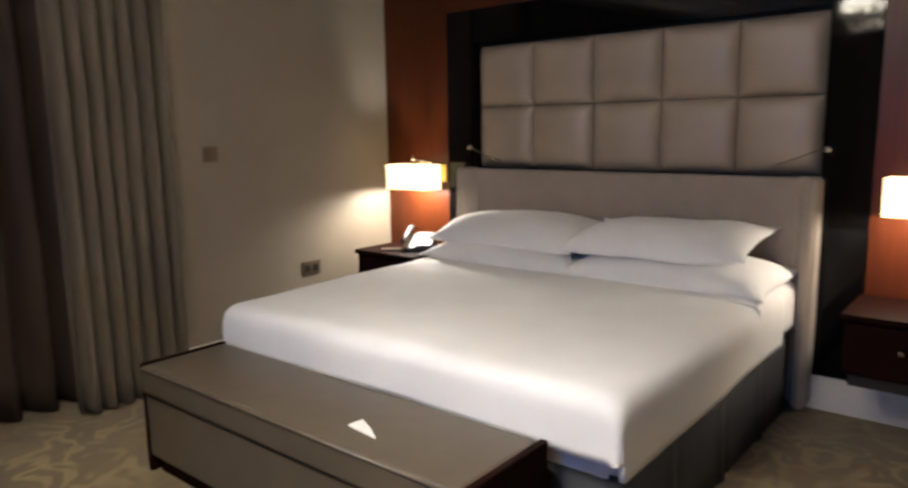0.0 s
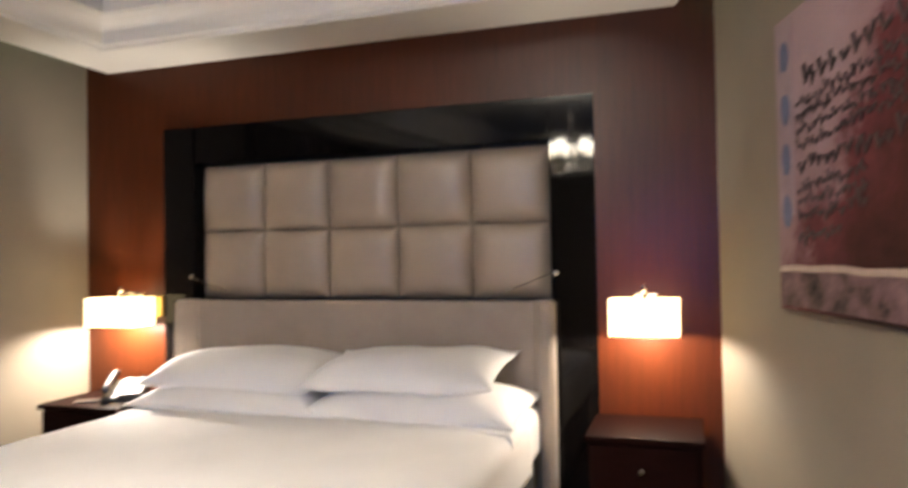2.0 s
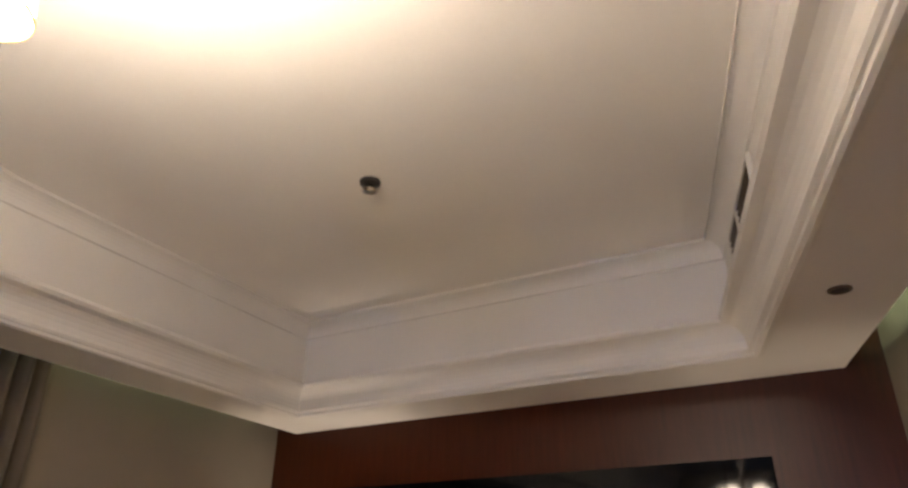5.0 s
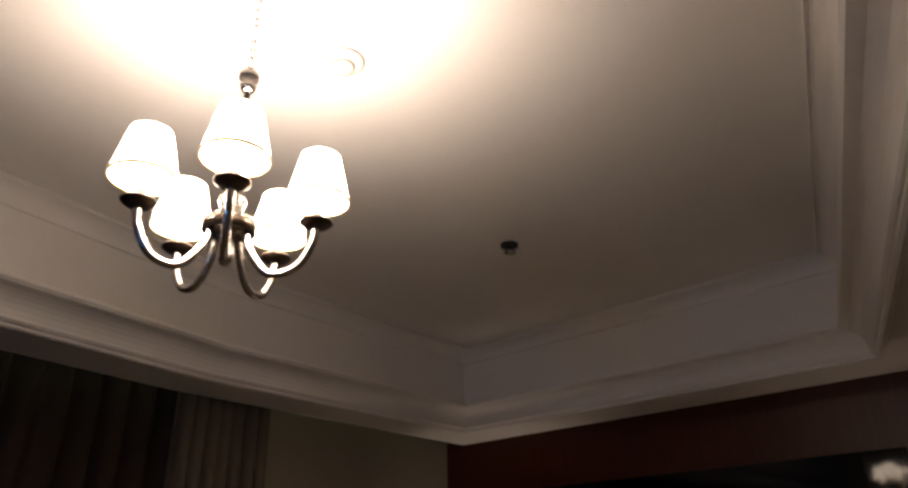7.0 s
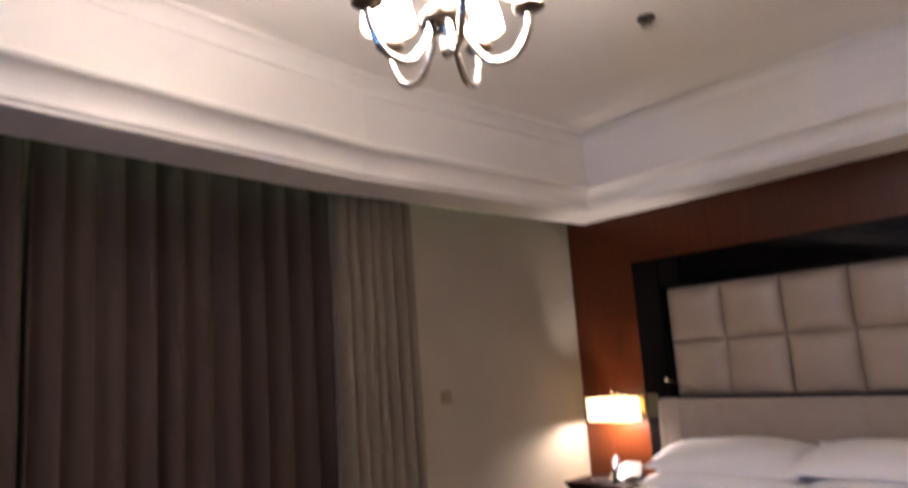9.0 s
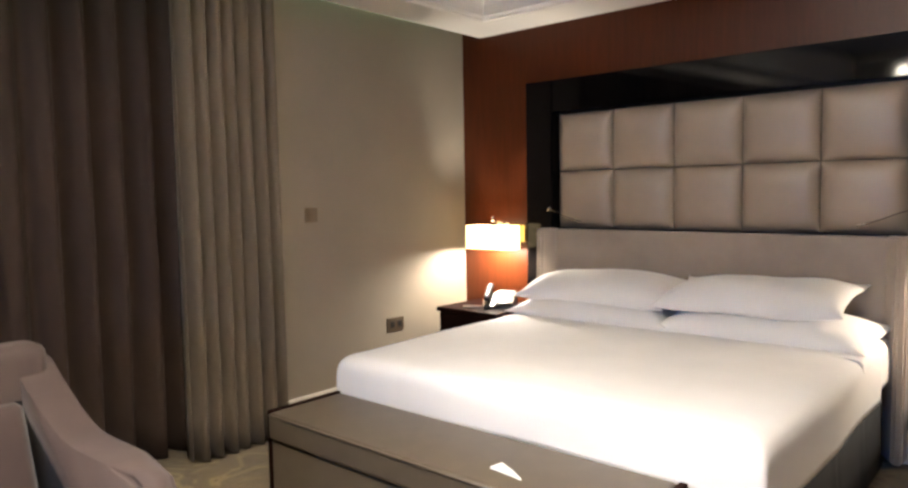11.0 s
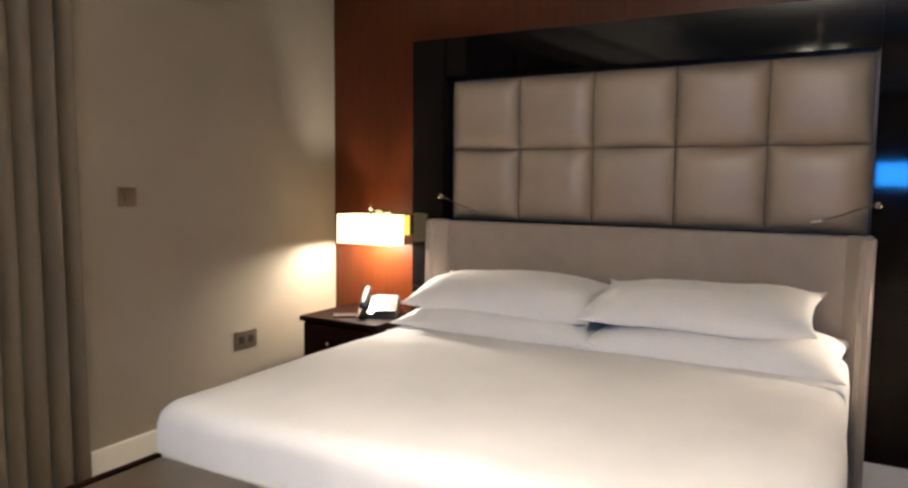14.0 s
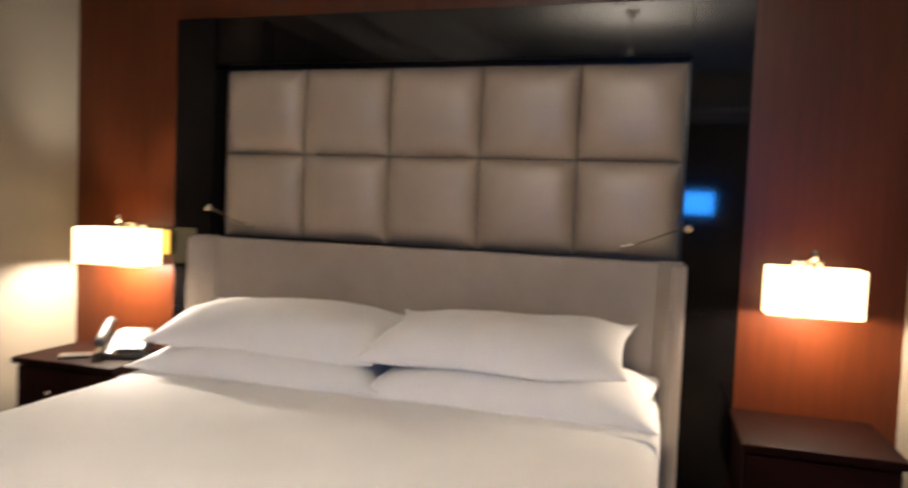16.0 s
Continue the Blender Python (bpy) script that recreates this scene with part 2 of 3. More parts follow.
# dropped soffit round the tray
TRAY = [(-1.25, -0.47), (-1.24, -2.40), (-0.98, -4.05), (-0.62, -6.35), (2.84, -6.35), (1.25, -0.47)]
SOFF = [(-1.60, WOOD_Y - 0.001), (-1.58, -2.40), (-1.33, -4.05), (-0.95, BACK + 0.001), (3.30, BACK + 0.001), (1.575, WOOD_Y - 0.001)]
Z_SOFF = 2.415


def ring_prism(outer, inner, z0, z1):
    bm = bmesh.new()
    n = len(outer)
    rings = [[bm.verts.new((x, y, z)) for x, y in ring] for z in (z0, z1) for ring in (outer, inner)]
    for i in range(n):
        j = (i + 1) % n
        a, b, c, d = rings
        bm.faces.new((a[i], a[j], b[j], b[i]))
        bm.faces.new((c[i], d[i], d[j], c[j]))
        bm.faces.new((a[i], c[i], c[j], a[j]))
        bm.faces.new((b[i], b[j], d[j], d[i]))
    return bm


def offset_poly(poly, d):
    """The polygon moved inwards by d, corners mitred."""
    n = len(poly)
    area = sum(poly[i][0] * poly[(i + 1) % n][1] - poly[(i + 1) % n][0] * poly[i][1] for i in range(n))
    sgn = 1 if area > 0 else -1
    out = []
    for i in range(n):
        p0, p1, p2 = Vector(poly[i - 1]), Vector(poly[i]), Vector(poly[(i + 1) % n])
        a, b = (p1 - p0).normalized(), (p2 - p1).normalized()
        na, nb = sgn * Vector((-a.y, a.x)), sgn * Vector((-b.y, b.x))
        m = (na + nb).normalized()
        out.append(tuple(p1 + m * (d / max(0.3, m.dot(na)))))
    return out


structure(part("soffit", ring_prism(SOFF, TRAY, Z_SOFF, Z_SOFF + 0.10), M_WHITE), "white dropped soffit round the tray ceiling", "ceiling")
profile = [(-0.03, 2.4145), (-0.03, 2.404), (-0.01, 2.400), (0.004, 2.406), (0.006, 2.418), (0.016, 2.420), (0.026, 2.430), (0.024, 2.442)]
profile += [(0.024 + 0.085 * (1 - math.cos(radians(a))), 2.444 + 0.085 * math.sin(radians(a))) for a in range(15, 91, 15)]
profile += [(0.125, 2.532), (0.136, 2.545), (0.130, 2.562), (0.112, 2.568), (0.06, 2.572), (0.055, 2.842), (0.064, 2.848), (0.064, 2.86)]
profile += [(0.064 + 0.065 * (1 - math.cos(radians(a))), 2.86 + 0.065 * math.sin(radians(a))) for a in range(15, 91, 15)]
profile += [(0.138, 2.917), (0.138, 2.931), (-0.03, 2.931)]
bm = bmesh.new()
rings = []
for d, z in profile:
    rings.append([bm.verts.new((x, y, z)) for x, y in offset_poly(TRAY, d)])
for a, b in zip(rings, rings[1:] + rings[:1]):
    for i in range(len(TRAY)):
        j = (i + 1) % len(TRAY)
        bm.faces.new((a[i], a[j], b[j], b[i]))
structure(part("cornice", bm, M_WHITE), "white moulded plaster cornice of the tray ceiling", "trim")


def cove(p, q, inset):
    d = (Vector(q) - Vector(p)).normalized()
    n = Vector((-d.y, d.x)) * inset
    a, b = Vector(p) + n, Vector(q) + n
    bm = tube([(a.x, a.y, Z_SOFF + 0.118), (b.x, b.y, Z_SOFF + 0.118)], 0.013, 8)
    t = thing("cove_light", "pale green fluorescent tube lying on the soffit", "light")
    part("tube", bm, M_COVE, t, smooth=True)


cove((1.575 + SLOPE * 0.13, -0.20), (3.28, BACK + 0.1), -0.07)
cove((-1.60, -0.25), (-1.58, -2.40), 0.07)
cove((-1.58, -2.45), (-1.33, -4.0), 0.07)

# slot vents in the side of the tray
def vent(y0, y1):
    k = (2.84 - 1.25) / (6.35 - 0.47)
    x = lambda y: 1.25 + k * (-0.47 - y) - 0.058
    t = thing("air_vent", "white slot air vent in the tray side", "vent", "tray vents")

    def strip(ya, yb, d0, d1):
        return [(x(ya) - d0, ya), (x(ya) - d1, ya), (x(yb) - d1, yb), (x(yb) - d0, yb)]
    # dark tone of backing and slats stands in for shadow inside the slots
    part("backing", prism(strip(y0, y1, 0.0, 0.004), 2.60, 2.815), M_PLATE, t)
    part("frame_bar", prism(strip(y0 + 0.014, y1 - 0.014, 0.0, 0.016), 2.585, 2.60), M_TRIM, t)
    part("frame_bar", prism(strip(y0 + 0.014, y1 - 0.014, 0.0, 0.016), 2.815, 2.83), M_TRIM, t)
    part("frame_bar", prism(strip(y0 + 0.014, y0, 0.0, 0.016), 2.60, 2.815), M_TRIM, t)
    part("frame_bar", prism(strip(y1, y1 - 0.014, 0.0, 0.016), 2.60, 2.815), M_TRIM, t)
    for i in range(8):
        part("slat", prism(strip(y0, y1, 0.004, 0.014), 2.611 + i * 0.026, 2.616 + i * 0.026), M_PLATE, t)


vent(-0.80, -1.02)
vent(-1.06, -1.38)


def recessed(name, x, y, z, r, label):
    t = thing(name, label, "ceiling fitting")
    part("rim", lathe([(r * 0.72, -0.001), (r * 0.75, -0.006), (r, -0.004), (r, 0.003)], 24, (x, y, z)), M_PLATE, t, smooth=True)
    part("lamp_well", lathe([(0.001, -0.003), (r * 0.72, -0.003), (r * 0.72, 0.002)], 24, (x, y, z)), M_DARKHOLE, t)


recessed("downlight", 1.61, -1.06, Z_SOFF, 0.04, "small dark unlit downlight in the soffit")

t = thing("sprinkler", "chrome sprinkler head hanging from the ceiling", "sprinkler")
part("cup", lathe([(0.001, 0.0), (0.042, 0.0), (0.040, -0.012), (0.02, -0.016), (0.001, -0.016)], 20, (0.095, -1.71, 2.93)), M_DARKHOLE, t, smooth=True)
part("head", lathe([(0.001, -0.014), (0.012, -0.014), (0.012, -0.035), (0.03, -0.038), (0.03, -0.042), (0.001, -0.044)], 20, (0.095, -1.71, 2.93)), M_CHROME, t, smooth=True)

t = thing("smoke_detector", "round white smoke detector on the ceiling", "detector")
part("base", lathe([(0.001, 0), (0.062, 0), (0.062, -0.012), (0.05, -0.02), (0.001, -0.02)], 28, (0.512, -3.09, 2.93)), M_TRIM, t, smooth=True)
part("chamber", lathe([(0.001, -0.019), (0.034, -0.019), (0.030, -0.04), (0.001, -0.043)], 28, (0.512, -3.09, 2.93)), M_TRIM, t, smooth=True)


# ---- padded wall panel in its black lacquer surround ----
t = thing("headboard_wall_panel", "taupe satin padded squares in a black lacquer surround", "wall panel")
CX, CZ0, CZ1 = 0.985, 1.10, 1.84


def mitre(pts, y0, y1):
    """A flat board whose outline lies in the wall's plane."""
    bm = bmesh.new()
    f = [bm.verts.new((x, y0, z)) for x, z in pts]
    b = [bm.verts.new((x, y1, z)) for x, z in pts]
    n = len(pts)
    bm.faces.new(f)
    bm.faces.new(b[::-1])
    for i in range(n):
        bm.faces.new((f[i], b[i], b[(i + 1) % n], f[(i + 1) % n]))
    bmesh.ops.bevel(bm, geom=[e for e in bm.edges if all(abs(v.co.y - y0) < 1e-6 for v in e.verts)], offset=0.006, segments=2, affect="EDGES")
    return bm


FY = -0.085
part("surround_side", mitre([(-OX - .005, 0.0), (-CX - 0.012, 0.0), (-CX - 0.012, OZ1 + .005), (-OX - .005, OZ1 + .005)], FY, 0.03), M_BLACK, t)
part("surround_side", mitre([(OX + .005, 0.0), (OX + .005, OZ1 + .005), (CX + 0.012, OZ1 + .005), (CX + 0.012, 0.0)], FY, 0.03), M_BLACK, t)
part("surround_top", mitre([(-CX - 0.010, OZ1 + .005), (-CX - 0.010, CZ1 + 0.012), (CX + 0.010, CZ1 + 0.012), (CX + 0.010, OZ1 + .005)], FY + 0.002, 0.03), M_BLACK, t)


def cushion(cx, cz, w, h, depth, seed):
    """A stuffed square: softly rolled edges that meet the next one, a broad face, corners drawn in by the stitching."""
    rnd = random.Random(seed)
    n = 26
    bm = bmesh.new()
    bx, bz = rnd.uniform(-0.2, 0.2), rnd.uniform(-0.15, 0.15)
    full = rnd.uniform(0.92, 1.06)
    grid = []
    for j in range(n + 1):
        row = []
        for i in range(n + 1):
            u, v = math.sin(math.pi / 2 * (2 * i / n - 1)), math.sin(math.pi / 2 * (2 * j / n - 1))
            f = ((1 - abs(u) ** 4.2) * (1 - abs(v) ** 4.2)) ** 0.62
            dome = 0.90 + 0.10 * (1 - 0.5 * ((u - bx) ** 2 + (v - bz) ** 2))
            edge = max(abs(u), abs(v))
            crease = 0.004 * noise.noise(Vector((u * 5 + seed, v * 5, seed))) * edge ** 3 * (1 - edge)
            y = -0.006 - depth * full * f * dome + 0.003 * noise.noise(Vector((u * 1.6 + seed, v * 1.6, 0))) * f + crease
            row.append(bm.verts.new((cx + u * w / 2, y, cz + v * h / 2)))
        grid.append(row)
    for j in range(n):
        for i in range(n):
            bm.faces.new((grid[j][i], grid[j][i + 1], grid[j + 1][i + 1], grid[j + 1][i]))
    return bm


CW, CH = 2 * CX / 5, (CZ1 - CZ0) / 2
for r in range(2):
    for c in range(5):
        part("cushion", cushion(-CX + CW * (c + 0.5), CZ0 + CH * (r + 0.5), CW - 0.002, CH - 0.002, 0.064, c + 5 * r), M_SATIN, t, smooth=True)
part("backing", box(-CX - 0.01, CX + 0.01, 0.002, 0.03, CZ0 - 0.1, CZ1 + 0.01), M_DARKHOLE, t)



def reading_light(side):
    """A slim gooseneck from the lacquer side, its head resting low over the padding."""
    r = thing("reading_light", "slim chrome gooseneck reading light above the headboard", "reading light", "reading lights")
    x = side * 1.018
    bm = bmesh.new()
    lathe([(0.001, 0.0), (0.016, 0.0), (0.016, 0.008), (0.009, 0.016), (0.001, 0.016)], 18, bm=bm)
    bmesh.ops.transform(bm, matrix=pose(x, -0.0845, 1.222, 90), verts=bm.verts)
    part("base", bm, M_CHROME, r, smooth=True)
    pts = [(x, -0.098, 1.222), (x - side * 0.02, -0.112, 1.221), (x - side * 0.07, -0.116, 1.204), (x - side * 0.13, -0.112, 1.178), (x - side * 0.19, -0.105, 1.158)]
    part("gooseneck", tube(pts, 0.0032, 8), M_BRONZE, r, smooth=True)
    part("lamp_head", tube([(x - side * 0.188, -0.105, 1.159), (x - side * 0.20, -0.104, 1.155), (x - side * 0.235, -0.100, 1.147), (x - side * 0.24, -0.100, 1.146)], 0.0075, 12), M_CHROME, r, smooth=True)


reading_light(-1)
reading_light(1)

# ---- bed ----
t = thing("bed", "king-size bed with taupe winged headboard and charcoal base", "bed")
part("base", box(-0.90, 0.90, -1.87, -0.13, 0.03, 0.32, 0.015), M_BASE, t)


def valance_cloth():
    """A skirt round both sides and the foot, flat between shallow pleats."""
    path = [(-0.925, -0.20), (-0.925, -1.895), (0.925, -1.895), (0.925, -0.20)]
    top, mid, low = [], [], []
    bm = bmesh.new()
    run = 0.0
    for (ax, ay), (bx, by) in zip(path, path[1:]):
        d = Vector((bx - ax, by - ay))
        nrm = Vector((d.y, -d.x)).normalized() * -1
        steps = int(d.length / 0.025)
        for k in range(steps):
            p = Vector((ax, ay)) + d * (k / steps)
            q = (run + d.length * k / steps) % 0.46
            pleat = 0.016 * math.exp(-((q - 0.23) / 0.022) ** 2) - 0.012 * math.exp(-((q - 0.275) / 0.022) ** 2)
            wave = 0.006 * noise.noise(Vector((p.x * 3, p.y * 3, 1)))
            top.append(bm.verts.new((p.x, p.y, 0.36)))
            mid.append(bm.verts.new((p.x - nrm.x * (pleat * 0.7 + wave), p.y - nrm.y * (pleat * 0.7 + wave), 0.2)))
            low.append(bm.verts.new((p.x - nrm.x * (pleat + 2 * wave + 0.006), p.y - nrm.y * (pleat + 2 * wave + 0.006), 0.012)))
        run += d.length
    for i in range(len(top) - 1):
        bm.faces.new((top[i], top[i + 1], mid[i + 1], mid[i]))
        bm.faces.new((mid[i], mid[i + 1], low[i + 1], low[i]))
    return bm


skirt = part("valance", valance_cloth(), M_BASE, t, "charcoal fabric valance reaching the carpet", smooth=True)
md = skirt.modifiers.new("thickness", "SOLIDIFY")
md.thickness = 0.004
part("mattress", box(-0.91, 0.91, -1.90, -0.15, 0.32, 0.545, 0.05, 4), M_LINEN, t, smooth=True)
part("headboard", box(-0.985, 0.955, -0.125, -0.088, 0.05, 1.095, 0.014, 3), M_HEAD, t)


def wing(side, out):
    """An upright side panel, thicker towards the headboard, so that its inner face splays."""
    plan = [(out, -0.088), (out - 0.11, -0.088), (out - 0.11, -0.128), (out - 0.045, -0.205), (out, -0.205)]
    bm = bmesh.new()
    lo = [bm.verts.new((side * x, y - 0.035 * (y < -0.13), 0.03)) for x, y in plan]
    hi = [bm.verts.new((side * x, y, 1.10)) for x, y in plan]
    bm.faces.new(lo), bm.faces.new(hi[::-1])
    for i in range(len(plan)):
        j = (i + 1) % len(plan)
        bm.faces.new((lo[i], lo[j], hi[j], hi[i]))
    bmesh.ops.bevel(bm, geom=bm.edges[:], offset=0.012, segments=3, affect="EDGES")
    return bm


part("wing", wing(-1, 1.045), M_HEAD, t)
part("wing", wing(1, 1.018), M_HEAD, t)


def draped(hw, y0, y1, top, drop_side, drop_foot, seed, puff=0.02, thick=0.03):
    """A quilt: a sheet over a block, hanging at both sides and the foot, its corners folded."""
    bm = bmesh.new()
    nx, ny = 76, 66
    grid = []
    for j in range(ny + 1):
        row = []
        q = j / ny
        full = (y0 - y1) + drop_foot
        py = q * full
        for i in range(nx + 1):
            p = (2 * i / nx - 1) * (hw + drop_side)
            ex, ey = max(0.0, abs(p) - hw), max(0.0, py - (y0 - y1))
            x = math.copysign(min(abs(p), hw), p)
            y = y0 - min(py, y0 - y1)
            hang = max(ex, ey)
            lim = drop_side if ex > ey else drop_foot
            if ex > 0 and ey > 0:
                lim = min(drop_side, drop_foot)
            hang = min(hang, lim)
            z = top - hang
            if hang == 0:
                d = min(hw - abs(p), (y0 - y1) - py + 0.001, 0.30)
                z += puff * (d / 0.30) ** 0.5
            x += 0.012 * noise.noise(Vector((x * 2, y * 2, z * 3 + seed))) * (1 if ex else 0.3)
            z += 0.010 * noise.noise(Vector((x * 1.6 + seed, y * 1.3, 3))) + 0.004 * noise.noise(Vector((x * 6, y * 5, seed)))
            if ey and ex == 0:
                y += 0.014 * noise.noise(Vector((x * 3, seed, z * 2)))
            row.append(bm.verts.new((x, y, z)))
        grid.append(row)
    for j in range(ny):
        for i in range(nx):
            bm.faces.new((grid[j][i], grid[j][i + 1], grid[j + 1][i + 1], grid[j + 1][i]))
    for _ in range(5):
        bmesh.ops.smooth_vert(bm, verts=[v for v in bm.verts if not v.is_boundary], factor=0.5, use_axis_x=True, use_axis_y=True, use_axis_z=True)
    bmesh.ops.recalc_face_normals(bm, faces=bm.faces)
    return bm


quilt = part("duvet", draped(0.935, -0.40, -1.945, 0.592, 0.225, 0.172, 2.0, puff=0.012), M_LINEN, None, smooth=True)
tagged(quilt, "smooth white duvet hanging over the bed's sides and foot", "duvet")
fold = part("top_sheet", draped(0.940, -0.16, -0.72, 0.603, 0.19, 0.0, 5.0, puff=0.020), M_LINEN, None, smooth=True)
tagged(fold, "white turned-down top sheet across the bed's head", "sheet")
for q, th in ((quilt, 0.018), (fold, 0.01)):
    md = q.modifiers.new("thickness", "SOLIDIFY")
    md.thickness, md.offset = th, 1


def pillow(label, m, w=0.92, d=0.52, h=0.19, seed=1, sag=0.0, under=0.4):
    """A filled case with a thin seam all round, pointed corners, and a front edge that may hang down."""
    bm = bmesh.new()
    n = 30
    for side in (1, -1):
        grid = []
        for j in range(n + 1):
            row = []
            for i in range(n + 1):
                u, v = math.sin(math.pi / 2 * (2 * i / n - 1)), math.sin(math.pi / 2 * (2 * j / n - 1))
                f = max(0.0, (1 - abs(u) ** 3.4) * (1 - abs(v) ** 2.6)) ** 0.55
                pin = 1 - 0.075 * (1 - abs(v) ** 2.5) * abs(u) ** 4
                pinv = 1 - 0.11 * (1 - abs(u) ** 4) * abs(v) ** 4
                z = (h if side > 0 else -h * under) / 2 * f
                z += 0.016 * noise.noise(Vector((u * 1.3 + seed, v * 1.1, 0)))
                z += 0.030 * (abs(u) * abs(v)) ** 5 * (1 if v > 0 else 0.4)
                fold = noise.noise(Vector((u * 2.5 + seed, v * 9 - u * 4, side * 3)))
                z += 0.007 * fold * f * abs(u) ** 1.5 + 0.004 * noise.noise(Vector((u * 8 + v * 3 + seed, v * 5 - u * 2, side))) * f
                z -= sag * max(0.0, -v - 0.1) ** 2
                row.append(bm.verts.new((u * w / 2 * pin, v * d / 2 * pinv, z)))
            grid.append(row)
        for j in range(n):
            for i in range(n):
                bm.faces.new((grid[j][i], grid[j][i + 1], grid[j + 1][i + 1], grid[j + 1][i]))
    bmesh.ops.remove_doubles(bm, verts=bm.verts, dist=0.0005)
    ob = part("pillow", bm, M_LINEN, None, smooth=True)
    ob.matrix_world = m
    return tagged(ob, label, "pillow", "pillows on the bed")


pillow("plump white pillow lying flat under another", pose(-0.452, -0.40, 0.638, 3, 0, 1), w=1.0, d=0.55, seed=1, h=0.235, under=0.2)
pillow("plump white pillow lying on another at the headboard", pose(-0.465, -0.36, 0.770, 5, 0, 1), w=0.94, d=0.51, seed=2, h=0.20, sag=0.05)
pillow("plump white pillow lying flat under another", pose(0.455, -0.40, 0.636, 3, 0, -1), w=1.0, d=0.55, seed=3, h=0.235, under=0.2)
pillow("plump white pillow with peaked corners slumped over another", pose(0.400, -0.385, 0.797, 7, -1.6, -1), w=0.91, d=0.50, seed=4, h=0.18, sag=0.035)

# ---- bench ----
t = thing("bed_bench", "brown-grey leather bench with dark wood ends at the bed's foot", "bench")
part("end_panel", box(-0.925, -0.90, -2.35, -1.975, 0.0, 0.45, 0.004), M_DARKWOOD, t, "dark mahogany end board")
part("end_panel", box(0.705, 0.73, -2.35, -1.975, 0.0, 0.45, 0.004), M_DARKWOOD, t, "dark mahogany end board")
part("seat_pad", box(-0.899, 0.704, -2.365, -1.977, 0.335, 0.447, 0.02, 4), M_LEATHER, t, smooth=True)
part("body", box(-0.899, 0.704, -2.35, -1.98, 0.07, 0.332, 0.012, 3), M_LEATHER, t)
part("plinth", box(-0.88, 0.69, -2.32, -1.96, 0.0, 0.07), M_DARKWOOD, t)
bm = tube([(-0.89, -2.363, 0.437), (-0.1, -2.366, 0.439), (0.695, -2.363, 0.437)], 0.005, 6)
part("piping", bm, M_LEATHER, t, smooth=True)

bm = prism([(-0.055, 0.03), (-0.05, -0.025), (0.085, -0.012), (0.02, 0.012)], 0, 0.006)
card = part("card", bm, M_PAPER)
card.matrix_world = pose(0.24, -2.24, 0.4475, 0, 0, -12)
tagged(card, "small folded white paper card lying on the bench", "card")


# ---- bedside tables ----
def nightstand(x0, x1, yf, kx, label):
    t = thing("nightstand", label, "nightstand", "bedside tables")
    part("body", box(x0, x1, yf + 0.02, -0.094, 0.325, 0.552, 0.003), M_DARKWOOD, t)
    part("top", box(x0 - 0.012, x1 + 0.012, yf - 0.008, -0.093, 0.555, 0.582, 0.005), M_DARKWOOD, t)
    d = part("drawer_front", box(x0 + 0.012, x1 - 0.012, yf, yf + 0.019, 0.338, 0.545, 0.004), M_DARKWOOD, t)
    bm = bmesh.new()
    lathe([(0.001, 0.0), (0.006, 0.0), (0.006, 0.012), (0.012, 0.018), (0.010, 0.026), (0.001, 0.028)], 14, bm=bm)
    bmesh.ops.transform(bm, matrix=pose(kx, yf, 0.455, 90), verts=bm.verts)
    part("knob", bm, M_CHROME, d, "small polished metal knob", smooth=True)
    part("bracket", box(x0 + 0.02, x1 - 0.02, yf + 0.05, -0.094, 0.27, 0.323), M_DARKHOLE, t)
    return t


nightstand(-1.60, -1.12, -0.55, -1.41, "wall-hung dark mahogany nightstand holding a telephone")
nightstand(1.205, 1.64, -0.50, 1.414, "wall-hung dark mahogany nightstand with nothing on it")

# telephone
t = thing("telephone", "black and silver desk telephone on the nightstand", "telephone", at=pose(-1.25, -0.33, 0.584, 0, 0, 28))
bm = bmesh.new()
pr = [(-0.10, 0.0), (0.10, 0.0), (0.10, 0.085), (0.085, 0.09), (-0.10, 0.022)]
a, b = [[bm.verts.new((x, y, z)) for y, z in pr] for x in (-0.10, 0.10)]
bm.faces.new(a), bm.faces.new(b[::-1])
for i in range(5):
    bm.faces.new((a[i], b[i], b[(i + 1) % 5], a[(i + 1) % 5]))
bmesh.ops.bevel(bm, geom=bm.edges[:], offset=0.006, segments=2, affect="EDGES")
part("body", bm, M_PLASTIC, t)
tilt = pose(0.03, -0.005, 0.065, 20.2)
bm = box(-0.055, 0.065, -0.085, 0.085, 0, 0.006, 0.002)
bmesh.ops.transform(bm, matrix=tilt, verts=bm.verts)
plate = part("face_plate", bm, M_SILVER, t, "pale silver face plate")
for r in range(4):
    for c in range(3):
        bm = box(-0.012, 0.012, -0.008, 0.008, 0, 0.004, 0.001)
        bmesh.ops.transform(bm, matrix=tilt @ pose(-0.03 + c * 0.034, -0.06 + r * 0.024, 0.006), verts=bm.verts)
        part("key", bm, M_PLASTIC, plate)
bm = tube([(-0.075, -0.10, 0.062), (-0.075, -0.085, 0.075), (-0.075, -0.04, 0.090), (-0.075, 0.04, 0.118), (-0.075, 0.085, 0.128), (-0.075, 0.105, 0.12)], 0.019, 12)
